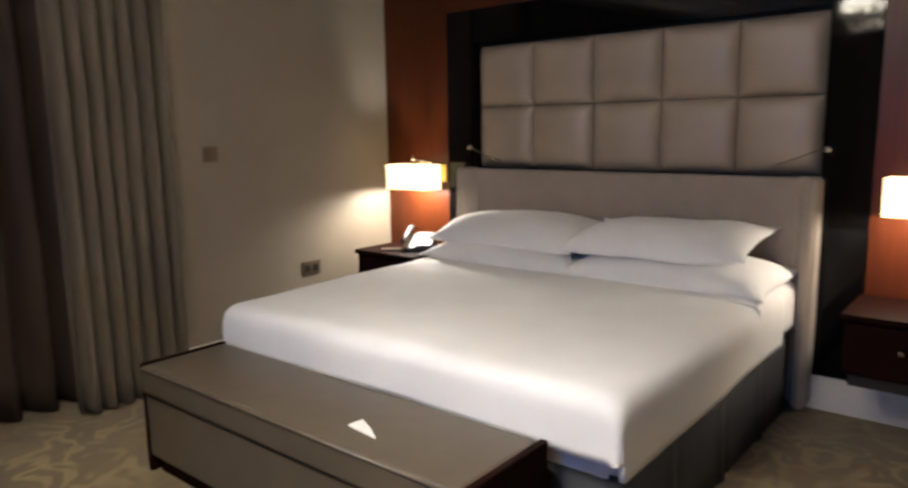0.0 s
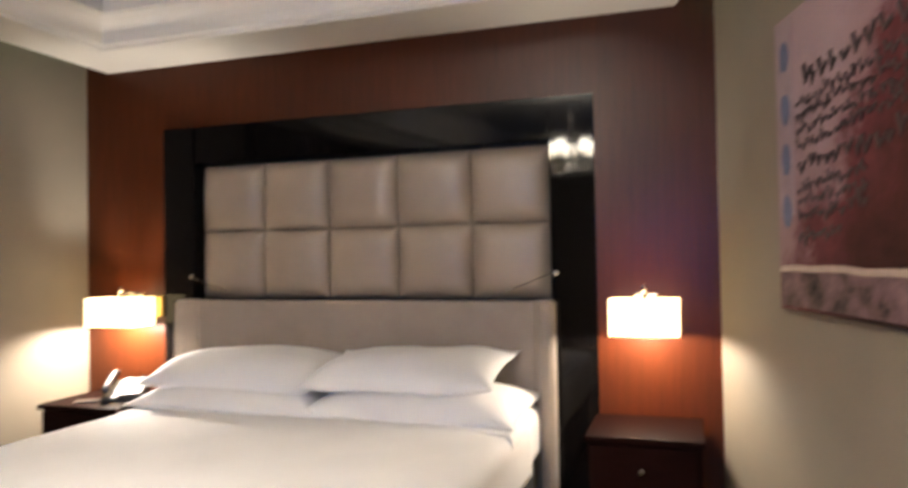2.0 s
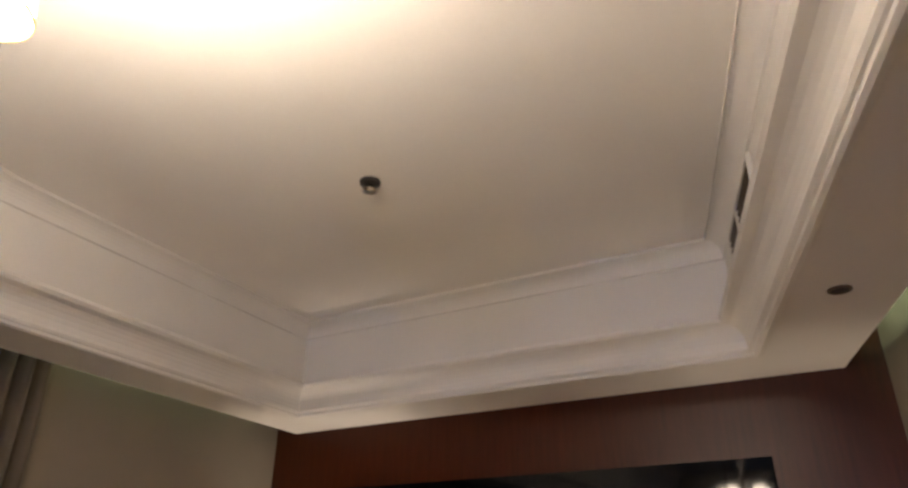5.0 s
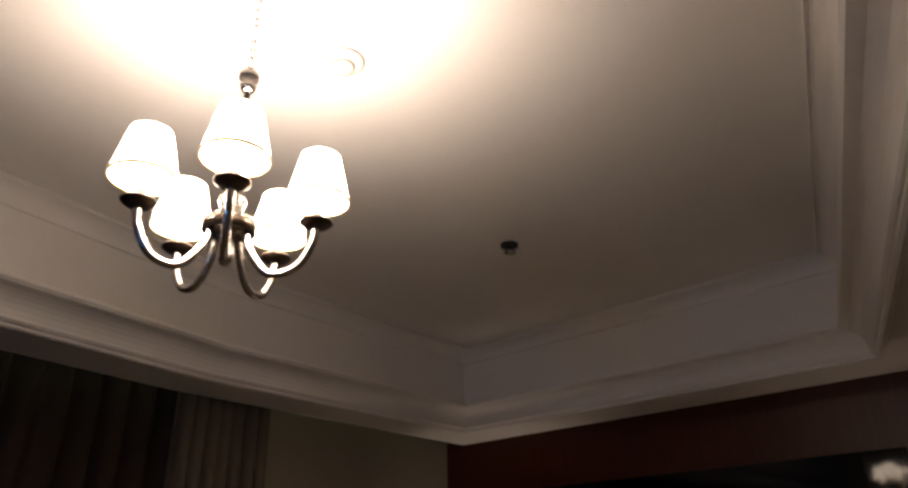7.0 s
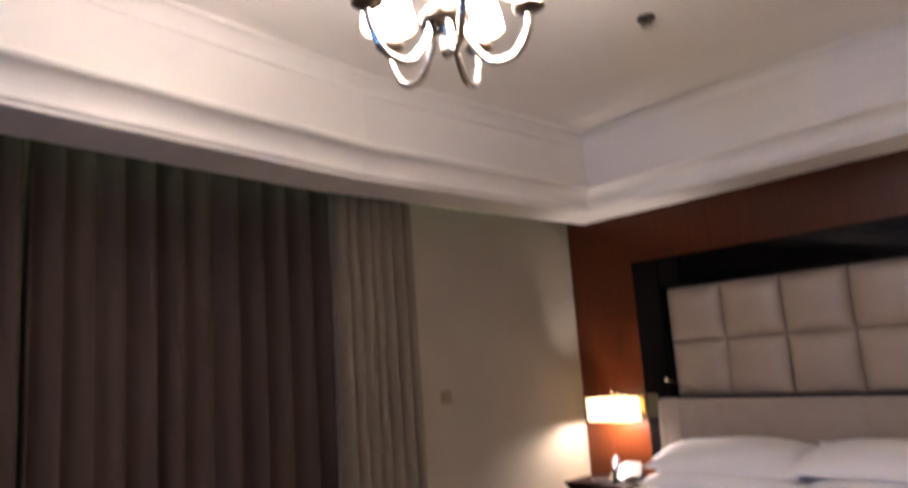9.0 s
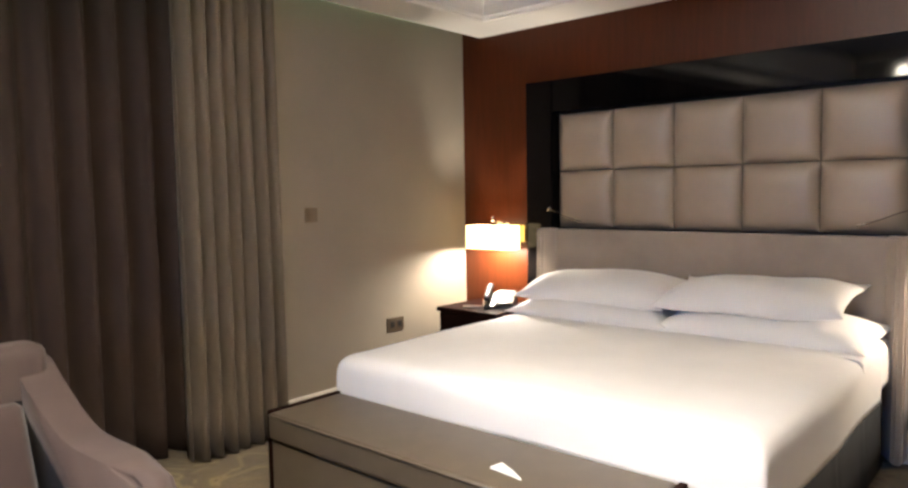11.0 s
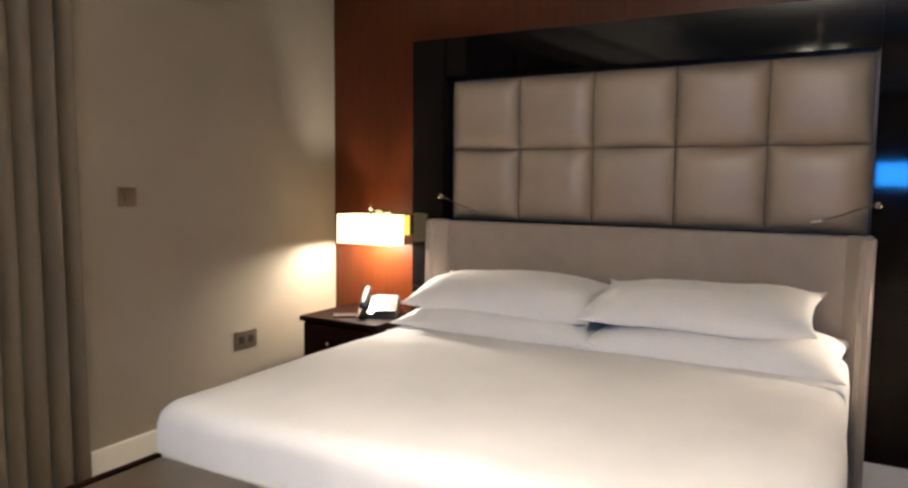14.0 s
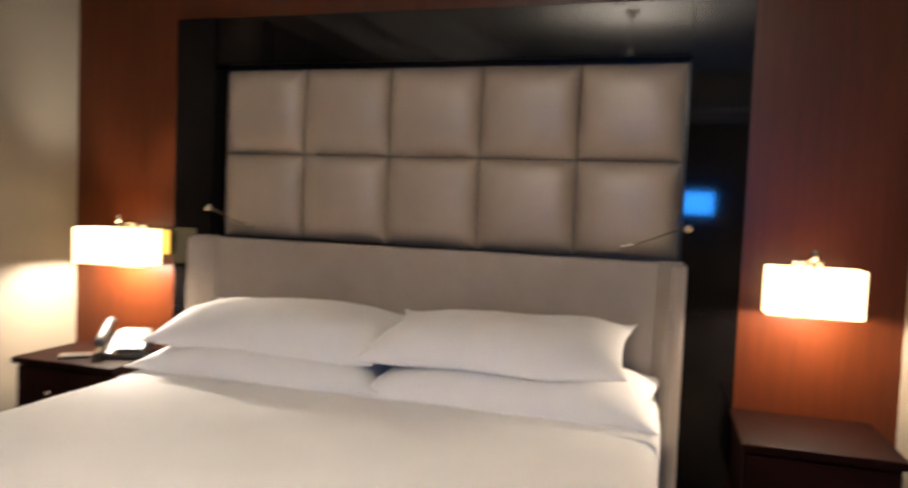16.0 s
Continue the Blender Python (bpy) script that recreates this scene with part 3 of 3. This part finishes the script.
part("handset", bm, M_SILVER, t, "silver-grey handset", smooth=True)
pts = [(-0.075 + 0.012 * math.cos(k * 1.3), -0.10 - 0.001 * k, 0.045 - 0.0012 * k + 0.010 * math.sin(k * 1.3)) for k in range(34)]
part("cord", tube(pts, 0.003, 6), M_PLASTIC, t, smooth=True)
pad = part("note_pad", box(-0.06, 0.06, -0.04, 0.04, 0, 0.010, 0.001), M_PLASTIC)
pad.matrix_world = pose(-1.39, -0.45, 0.5825, 0, 0, 38)
tagged(pad, "small black note pad on the nightstand beside the telephone", "note pad")


# ---- wall lamps ----
def sconce(cx, w, label):
    t = thing("wall_lamp", label, "wall lamp", "bedside wall lamps")
    d, z0, z1 = 0.17, 0.955, 1.112
    bm = bmesh.new()
    y1, y0 = -0.125, -0.125 - d
    def rounded(hw, yb, yf, r):
        pts = []
        for sx, sy, a0 in ((1, 1, 0), (-1, 1, 90), (-1, -1, 180), (1, -1, 270)):
            cxx, cyy = sx * (hw - r), (yb - r if sy > 0 else yf + r)
            pts += [(cx + cxx + r * math.cos(radians(a0 + k * 22.5)), cyy + r * math.sin(radians(a0 + k * 22.5))) for k in range(5)]
        return pts
    outer, inner = rounded(w / 2, y1, y0, 0.03), rounded(w / 2 - 0.004, y1 - 0.004, y0 + 0.004, 0.027)
    part("shade", ring_prism(outer, inner, z0, z1), M_SHADE2, t, "cream fabric shade lit from within")
    # added opaque ring: closes most of the top to cut the upward light
    part("uplight_baffle", ring_prism(rounded(w / 2 - 0.005, y1 - 0.005, y0 + 0.005, 0.026), rounded(w * 0.21, y1 - 0.05, y0 + 0.05, 0.02), z1 - 0.012, z1 - 0.009), M_SHADE2, t, "added opaque ring that narrows the shade's upward light")
    part("backplate", box(cx - 0.05, cx + 0.05, -0.088, -0.071, 0.97, 1.13, 0.003), M_CHROME, t)
    part("arm", tube([(cx, -0.085, 1.10), (cx, -0.11, 1.135), (cx, -0.16, 1.14), (cx, -0.20, 1.125), (cx, -0.205, 1.075)], 0.007, 10), M_CHROME, t, smooth=True)
    part("finial", lathe([(0.001, 0.0), (0.012, 0.004), (0.006, 0.02), (0.010, 0.03), (0.001, 0.042)], 14, (cx, -0.205, 1.135)), M_CHROME, t, smooth=True)
    part("spider", tube([(cx - w / 2 + 0.003, -0.21, 1.10), (cx + w / 2 - 0.003, -0.21, 1.10)], 0.003, 6), M_CHROME, t)
    return t


left_lamp = sconce(-1.40, 0.36, "wall lamp with a glowing cream box shade above the telephone")
part("mount_plate", box(-1.325, -1.207, -0.104, -0.0745, 1.0, 1.115, 0.004), M_BRASS, left_lamp, "square brass mounting plate")
sconce(1.42, 0.295, "wall lamp with a glowing cream box shade beside the picture wall")

# ---- switch and socket plates ----
def wall_plate(name, y, z, h, w, label, sockets):
    t = thing(name, label, "switch plate" if not sockets else "socket")
    part("plate", box(-1.76, -1.752, y - w / 2, y + w / 2, z - h / 2, z + h / 2, 0.003), M_PLATE, t)
    for k in range(sockets or 1):
        yy = y if not sockets else y + (k - 0.5) * w * 0.45
        part("rocker" if not sockets else "socket_face", box(-1.753, -1.748, yy - 0.017, yy + 0.017, z - 0.02, z + 0.02, 0.002), M_DARKHOLE if sockets else M_PLATE, t)


wall_plate("light_switch", -1.455, 1.225, 0.085, 0.085, "square bronze light switch on the beige wall", 0)
wall_plate("wall_socket", -0.80, 0.485, 0.088, 0.145, "double bronze wall socket low on the beige wall", 2)


# ---- curtains ----
def curtain(name, line, z0, z1, waves, amp, material, label, seed):
    """A pleated sheet along a line in plan; its folds deepen and wander towards the hem."""
    n, m = waves * 10, 14
    pts = [Vector(p) for p in line]
    lens = [(b - a).length for a, b in zip(pts, pts[1:])]
    total = sum(lens)

    def at(s):
        d = s * total
        for a, b, l in zip(pts, pts[1:], lens):
            if d <= l + 1e-6:
                q = (b - a).normalized()
                return a + q * d, Vector((-q.y, q.x))
            d -= l
        return pts[-1], Vector((1, 0))
    bm = bmesh.new()
    rows = []
    for j in range(m + 1):
        h = j / m
        row = []
        for i in range(n + 1):
            s = i / n
            w = noise.noise(Vector((s * waves * 0.35, h * 0.8, seed)))
            p, nrm = at(min(1, max(0, s + 0.25 / waves * w * (1 - h))))
            a = amp * (0.75 + 0.5 * noise.noise(Vector((s * waves * 0.5, 7, seed)))) * (1.15 - 0.35 * h)
            off = a * math.sin(2 * math.pi * waves * s + 0.8 * w) + 0.25 * a * math.sin(4 * math.pi * waves * s + 1 + w)
            q = p + nrm * off
            row.append(bm.verts.new((q.x, q.y, z0 + (z1 - z0) * h)))
        rows.append(row)
    for j in range(m):
        for i in range(n):
            bm.faces.new((rows[j][i], rows[j][i + 1], rows[j + 1][i + 1], rows[j + 1][i]))
    ob = part(name, bm, material, None, smooth=True)
    md = ob.modifiers.new("thickness", "SOLIDIFY")
    md.thickness = 0.004
    return tagged(ob, label, "curtain")


curtain("curtain", [(-1.70, -1.72), (-1.70, -2.28)], 0.012, 2.60, 7, 0.06, M_CURTAIN, "grey-beige pleated curtain gathered beside the window", 1)
curtain("blackout_drape", [(-1.94, -1.85), (-1.92, -3.2), (-1.745, -3.8)], 0.012, 2.60, 13, 0.075, M_DRAPE, "dark brown blackout drape drawn across the window", 4)
curtain("blackout_drape", [(-1.74, -3.82), (-1.62, -4.4), (-1.35, -6.6)], 0.012, 2.60, 18, 0.075, M_DRAPE, "dark brown blackout drape drawn across the window", 9)
rail = part("curtain_rail", tube([(-1.80, -1.75, 2.62), (-1.80, -3.2, 2.62), (-1.56, -4.4, 2.62), (-1.30, -6.6, 2.62)], 0.012, 8), M_TRIM)
tagged(rail, "white curtain rail above the soffit's edge", "curtain rail")

# ---- armchair ----
CHAIR_AT = pose(-0.60, -3.50, 0, 0, 0, 6)
t = thing("armchair", "dusty rose upholstered armchair with sloping arms and a cushion", "armchair", at=CHAIR_AT)


def soft_box(x0, x1, y0, y1, z0, z1, r=0.03):
    return box(x0, x1, y0, y1, z0, z1, r, 4)


part("seat_frame", soft_box(-0.36, 0.33, -0.31, 0.31, 0.10, 0.30, 0.02), M_CHAIR, t)
part("seat_cushion", soft_box(-0.26, 0.37, -0.285, 0.285, 0.28, 0.385, 0.045), M_CHAIR, t, smooth=True)
bm = soft_box(-0.40, -0.25, -0.38, 0.38, 0.10, 0.875, 0.05)
for v in bm.verts:
    v.co.x -= 0.10 * max(0, v.co.z - 0.3)
part("backrest", bm, M_CHAIR, t, smooth=True)


def arm(y0, y1):
    """A side panel whose top sweeps from the back's height down to a level armrest with a rounded end."""
    pr = [(-0.44, 0.10), (-0.46, 0.80), (-0.43, 0.845)]
    for k in range(11):
        q = k / 10
        e = q * q * (3 - 2 * q)
        pr.append((-0.38 + 0.40 * q, 0.845 - 0.235 * (1 - (1 - q) ** 1.9) * 0.75 - 0.235 * e * 0.25))
    pr += [(0.20, 0.598), (0.30, 0.588), (0.345, 0.57), (0.368, 0.53), (0.375, 0.10)]
    bm = bmesh.new()
    a = [bm.verts.new((x, y0, z)) for x, z in pr]
    b = [bm.verts.new((x, y1, z)) for x, z in pr]
    bm.faces.new(a), bm.faces.new(b[::-1])
    for i in range(len(pr)):
        bm.faces.new((a[i], b[i], b[(i + 1) % len(pr)], a[(i + 1) % len(pr)]))
    rim = [e for e in bm.edges if abs(e.verts[0].co.y - e.verts[1].co.y) < 1e-6]
    bmesh.ops.bevel(bm, geom=rim, offset=0.022, segments=4, affect="EDGES", clamp_overlap=True)
    return bm


part("arm", arm(0.28, 0.40), M_CHAIR, t, smooth=True)
part("arm", arm(-0.40, -0.28), M_CHAIR, t, smooth=True)
for x in (-0.33, 0.30):
    for y in (-0.32, 0.32):
        part("leg", lathe([(0.001, 0), (0.016, 0), (0.024, 0.10), (0.001, 0.10)], 12, (x, y, 0)), M_DARKWOOD, t)
bm = bmesh.new()
n = 18
for side in (1, -1):
    g = [[bm.verts.new(((2 * i / n - 1) * 0.175, (2 * j / n - 1) * 0.21, side * 0.06 * max(0, (1 - (2 * i / n - 1) ** 4) * (1 - (2 * j / n - 1) ** 4)) ** 0.5)) for i in range(n + 1)] for j in range(n + 1)]
    for j in range(n):
        for i in range(n):
            bm.faces.new((g[j][i], g[j][i + 1], g[j + 1][i + 1], g[j + 1][i]))
bmesh.ops.remove_doubles(bm, verts=bm.verts, dist=0.0005)
cu = part("scatter_cushion", bm, M_CUSHION, None, smooth=True)
cu.matrix_world = CHAIR_AT @ pose(-0.185, 0.045, 0.553, 0, 74, 0)
tagged(cu, "square dusty rose scatter cushion leaning in the armchair", "cushion")

# ---- chandelier ----
t = thing("chandelier", "five-arm nickel chandelier with lit cream shades", "chandelier", at=Matrix.Translation(CHAND))
part("canopy", lathe([(0.001, 2.93), (0.060, 2.93), (0.058, 2.92), (0.045, 2.902), (0.02, 2.895), (0.02, 2.872), (0.001, 2.868)], 28), M_BRONZE, t, smooth=True)
for k in range(9):
    z = 2.858 - k * 0.026
    pts = [(0.009 * math.cos(a) * (k % 2), 0.009 * math.cos(a) * (1 - k % 2), z + 0.017 * math.sin(a)) for a in [2 * math.pi * q / 12 for q in range(13)]]
    part("chain_link", tube(pts, 0.0021, 6), M_CHROME, t, smooth=True)
part("loop_ball", lathe([(0.001, 2.632), (0.014, 2.626), (0.024, 2.612), (0.024, 2.60), (0.012, 2.588), (0.020, 2.578), (0.014, 2.564), (0.001, 2.558)], 20), M_CHROME, t, smooth=True)
part("stem", lathe([(0.001, 2.56), (0.008, 2.56), (0.008, 2.30), (0.020, 2.29), (0.030, 2.262), (0.024, 2.235), (0.046, 2.222), (0.048, 2.203), (0.030, 2.19), (0.015, 2.183), (0.013, 2.140), (0.018, 2.13), (0.010, 2.112), (0.001, 2.108)], 24), M_CHROME, t, smooth=True)
part("collar", lathe([(0.046, 2.212), (0.058, 2.208), (0.058, 2.188), (0.046, 2.185)], 24, closed=True), M_BRONZE, t, smooth=True)
RA = 0.188


def rounded_path(pts, n=5):
    """A smooth curve through the points."""
    out = []
    for i in range(len(pts) - 1):
        p = [Vector(pts[min(max(i + k, 0), len(pts) - 1)]) for k in (-1, 0, 1, 2)]
        for q in range(n):
            u = q / n
            v = 0.5 * (2 * p[1] + (p[2] - p[0]) * u + (2 * p[0] - 5 * p[1] + 4 * p[2] - p[3]) * u * u + (3 * p[1] - p[0] - 3 * p[2] + p[3]) * u ** 3)
            out.append(tuple(v))
    return out + [tuple(pts[-1])]


for k in range(5):
    a = radians(CHAND_TURN + 72 * k)
    ca, sa = math.cos(a), math.sin(a)
    pr = [(0.035, 2.20), (0.041, 2.165), (0.056, 2.132), (0.085, 2.094), (0.115, 2.086), (0.148, 2.098), (0.172, 2.130), (0.186, 2.168), (0.188, 2.200)]
    ar = part("arm", tube([(r * ca, r * sa, z) for r, z in rounded_path(pr)], 0.009, 12), M_CHROME, t, smooth=True)
    c = (RA * ca, RA * sa, 0)
    part("drip_pan", lathe([(0.001, 2.196), (0.024, 2.195), (0.036, 2.204), (0.036, 2.208), (0.02, 2.206), (0.001, 2.206)], 22, c), M_BRONZE, ar, smooth=True)
    part("candle_sleeve", lathe([(0.001, 2.205), (0.012, 2.205), (0.012, 2.262), (0.001, 2.262)], 14, c), M_TRIM, ar, smooth=True)
    sh = part("shade", lathe([(0.070, 2.258), (0.044, 2.373), (0.0418, 2.373), (0.0678, 2.258)], 30, c, closed=True), M_SHADE, ar, smooth=True)
    part("trim_band", lathe([(0.0712, 2.256), (0.0696, 2.264), (0.0676, 2.264), (0.0672, 2.256)], 30, c, closed=True), M_BAND, sh, smooth=True)
    part("bulb", lathe([(0.001, 2.262), (0.006, 2.262), (0.007, 2.266), (0.001, 2.268)], 14, c), M_TRIM, ar, smooth=True)

# ---- painting on the flared wall ----
U = Vector((SLOPE, -1, 0)).normalized()
A0 = Vector((right_wall_x(-0.80), -0.80, 0))
basis = Matrix.Translation(A0) @ Matrix(((U.x, 0, U.y, 0), (U.y, 0, -U.x, 0), (0, 1, 0, 0), (0, 0, 0, 1)))
AW, AZ0, AZ1 = 1.275, 1.12, 2.06


def paint_material():
    """Brushed washes of mauve, maroon and umber, in the canvas's own width and height."""
    m = mat("painted_canvas", (0.36, 0.21, 0.20), 0.85, var=0.2, scale=6, fine=200, bump=0.3, spec=0.1)
    nt = m.node_tree
    b = nt.nodes["Principled BSDF"]
    co = nt.nodes.new("ShaderNodeTexCoord")
    sep = nt.nodes.new("ShaderNodeSeparateXYZ")
    nt.links.new(co.outputs["Object"], sep.inputs[0])
    n = nt.nodes.new("ShaderNodeTexNoise")
    n.inputs["Scale"].default_value, n.inputs["Detail"].default_value, n.inputs["Roughness"].default_value = 4.0, 8, 0.7
    nt.links.new(co.outputs["Object"], n.inputs["Vector"])

    def math_node(op, a, c):
        q = nt.nodes.new("ShaderNodeMath")
        q.operation = op
        for k, v in ((0, a), (1, c)):
            if isinstance(v, (int, float)):
                q.inputs[k].default_value = v
            else:
                nt.links.new(v, q.inputs[k])
        return q.outputs[0]
    x = math_node("MULTIPLY", sep.outputs[0], 0.50)
    y = math_node("MULTIPLY", math_node("SUBTRACT", AZ1, sep.outputs[1]), 0.50)
    f = math_node("ADD", math_node("ADD", x, y), math_node("MULTIPLY", math_node("SUBTRACT", n.outputs[0], 0.5), 0.55))
    r = nt.nodes.new("ShaderNodeValToRGB")
    e = r.color_ramp.elements
    e[0].position, e[0].color = 0.20, (0.34, 0.24, 0.25, 1)
    e[1].position, e[1].color = 1.0, (0.05, 0.022, 0.018, 1)
    for p, c in ((0.41, (0.265, 0.165, 0.168)), (0.50, (0.12, 0.036, 0.038)), (0.62, (0.065, 0.020, 0.018)), (0.76, (0.022, 0.010, 0.008))):
        q = e.new(p)
        q.color = (*c, 1)
    nt.links.new(f, r.inputs[0])
    nt.links.new(r.outputs[0], b.inputs["Base Color"])
    return m


M_PAINT = paint_material()
M_INK = mat("dark_brown_ink", (0.025, 0.010, 0.010), 0.6, var=0.2, bump=0.1)
M_BLUE = mat("slate_blue_paint", (0.10, 0.115, 0.20), 0.6, var=0.25, scale=30, bump=0.2)
M_CREAM = mat("cream_paint_line", (0.42, 0.32, 0.26), 0.6, var=0.15, scale=20, bump=0.2)
M_PINKP = mat("pale_mauve_paint", (0.28, 0.20, 0.21), 0.6, var=0.15, scale=14, bump=0.2)
M_MOSS = mat("mottled_umber_paint", (0.012, 0.007, 0.006), 0.6, var=0.3, scale=11, fine=60, bump=0.2, colour2=(0.21, 0.125, 0.13), spec=0.1)
art = thing("painting", "large unframed abstract painting in mauve and maroon with script", "painting", at=basis)
part("canvas", box(0, AW, AZ0, AZ1, 0.004, 0.036, 0.003), M_PAINT, art)
part("side_strip", box(0.012, 0.135, AZ0 + 0.30, AZ1 - 0.012, 0.0365, 0.038), M_PINKP, art, "pale mauve strip with blue dots")
part("border_strip", box(AW - 0.165, AW - 0.012, AZ0 + 0.02, AZ1 - 0.01, 0.0365, 0.0375), M_MOSS, art, "mottled dark and mauve border")
part("lower_border", box(0.012, AW - 0.167, AZ0 + 0.012, AZ0 + 0.125, 0.0365, 0.0375), M_MOSS, art, "mottled dark and mauve border")


def stroke(points, r, material, name, label=""):
    bm = tube([(x, y, 0.0385) for x, y in points], r, 6)
    for v in bm.verts:
        v.co.z = 0.0385 + (v.co.z - 0.0385) * 0.25
    return part(name, bm, material, art, label)


rnd = random.Random(5)
stroke([(AW - 0.17 + rnd.uniform(-0.004, 0.004), AZ1 - 0.02 - k * 0.08) for k in range(11)], 0.010, M_CREAM, "painted_line", "cream line down the border")
stroke([(0.015 + k * 0.106, AZ0 + 0.135 + rnd.uniform(-0.006, 0.006)) for k in range(11)], 0.010, M_CREAM, "painted_line", "cream line along the border")
for k in range(4):
    bm = bmesh.new()
    pts = [(0.078 + (0.034 + rnd.uniform(-0.004, 0.004)) * math.cos(a), AZ1 - 0.13 - 0.165 * k + (0.052 + rnd.uniform(-0.006, 0.006)) * math.sin(a)) for a in [2 * math.pi * q / 14 for q in range(14)]]
    part("blue_dot", prism(pts, 0.0375, 0.0392, bm), M_BLUE, art, "slate blue painted oval")
for band, (u0, u1, z, h, rows, size) in enumerate(((0.22, 0.86, 1.83, 0.0, 1, 0.044), (0.16, 0.76, 1.76, 0.042, 4, 0.028), (0.17, 0.80, 1.565, 0.0, 1, 0.040), (0.16, 0.56, 1.50, 0.042, 3, 0.028), (0.16, 0.42, 1.35, 0.04, 1, 0.03))):
    for rr in range(rows):
        u = u0
        while u < u1:
            w = size * rnd.uniform(0.5, 1.3)
            zz = z - rr * h + 0.05 * (u - u0) + rnd.uniform(-0.008, 0.008)
            p0 = (u, zz + size * rnd.uniform(0.0, 0.8))
            stroke([p0, (u + w * 0.4, zz - size * rnd.uniform(0.2, 0.7)), (u + w, zz + size * rnd.uniform(-0.2, 0.6))], 0.0075 * size / 0.03, M_INK, "script_stroke")
            u += w + size * rnd.uniform(0.1, 0.7)

# ---- television on the wall facing the bed ----
t = thing("television", "flat black television showing a blue screen", "television", at=pose(1.32, BACK + 0.002, 1.42))
part("casing", box(-0.24, 0.24, 0, 0.05, -0.17, 0.17, 0.008), M_PLASTIC, t)
part("screen", box(-0.21, 0.21, 0.0505, 0.053, -0.14, 0.14), M_SCREEN, t, "glowing blue screen")
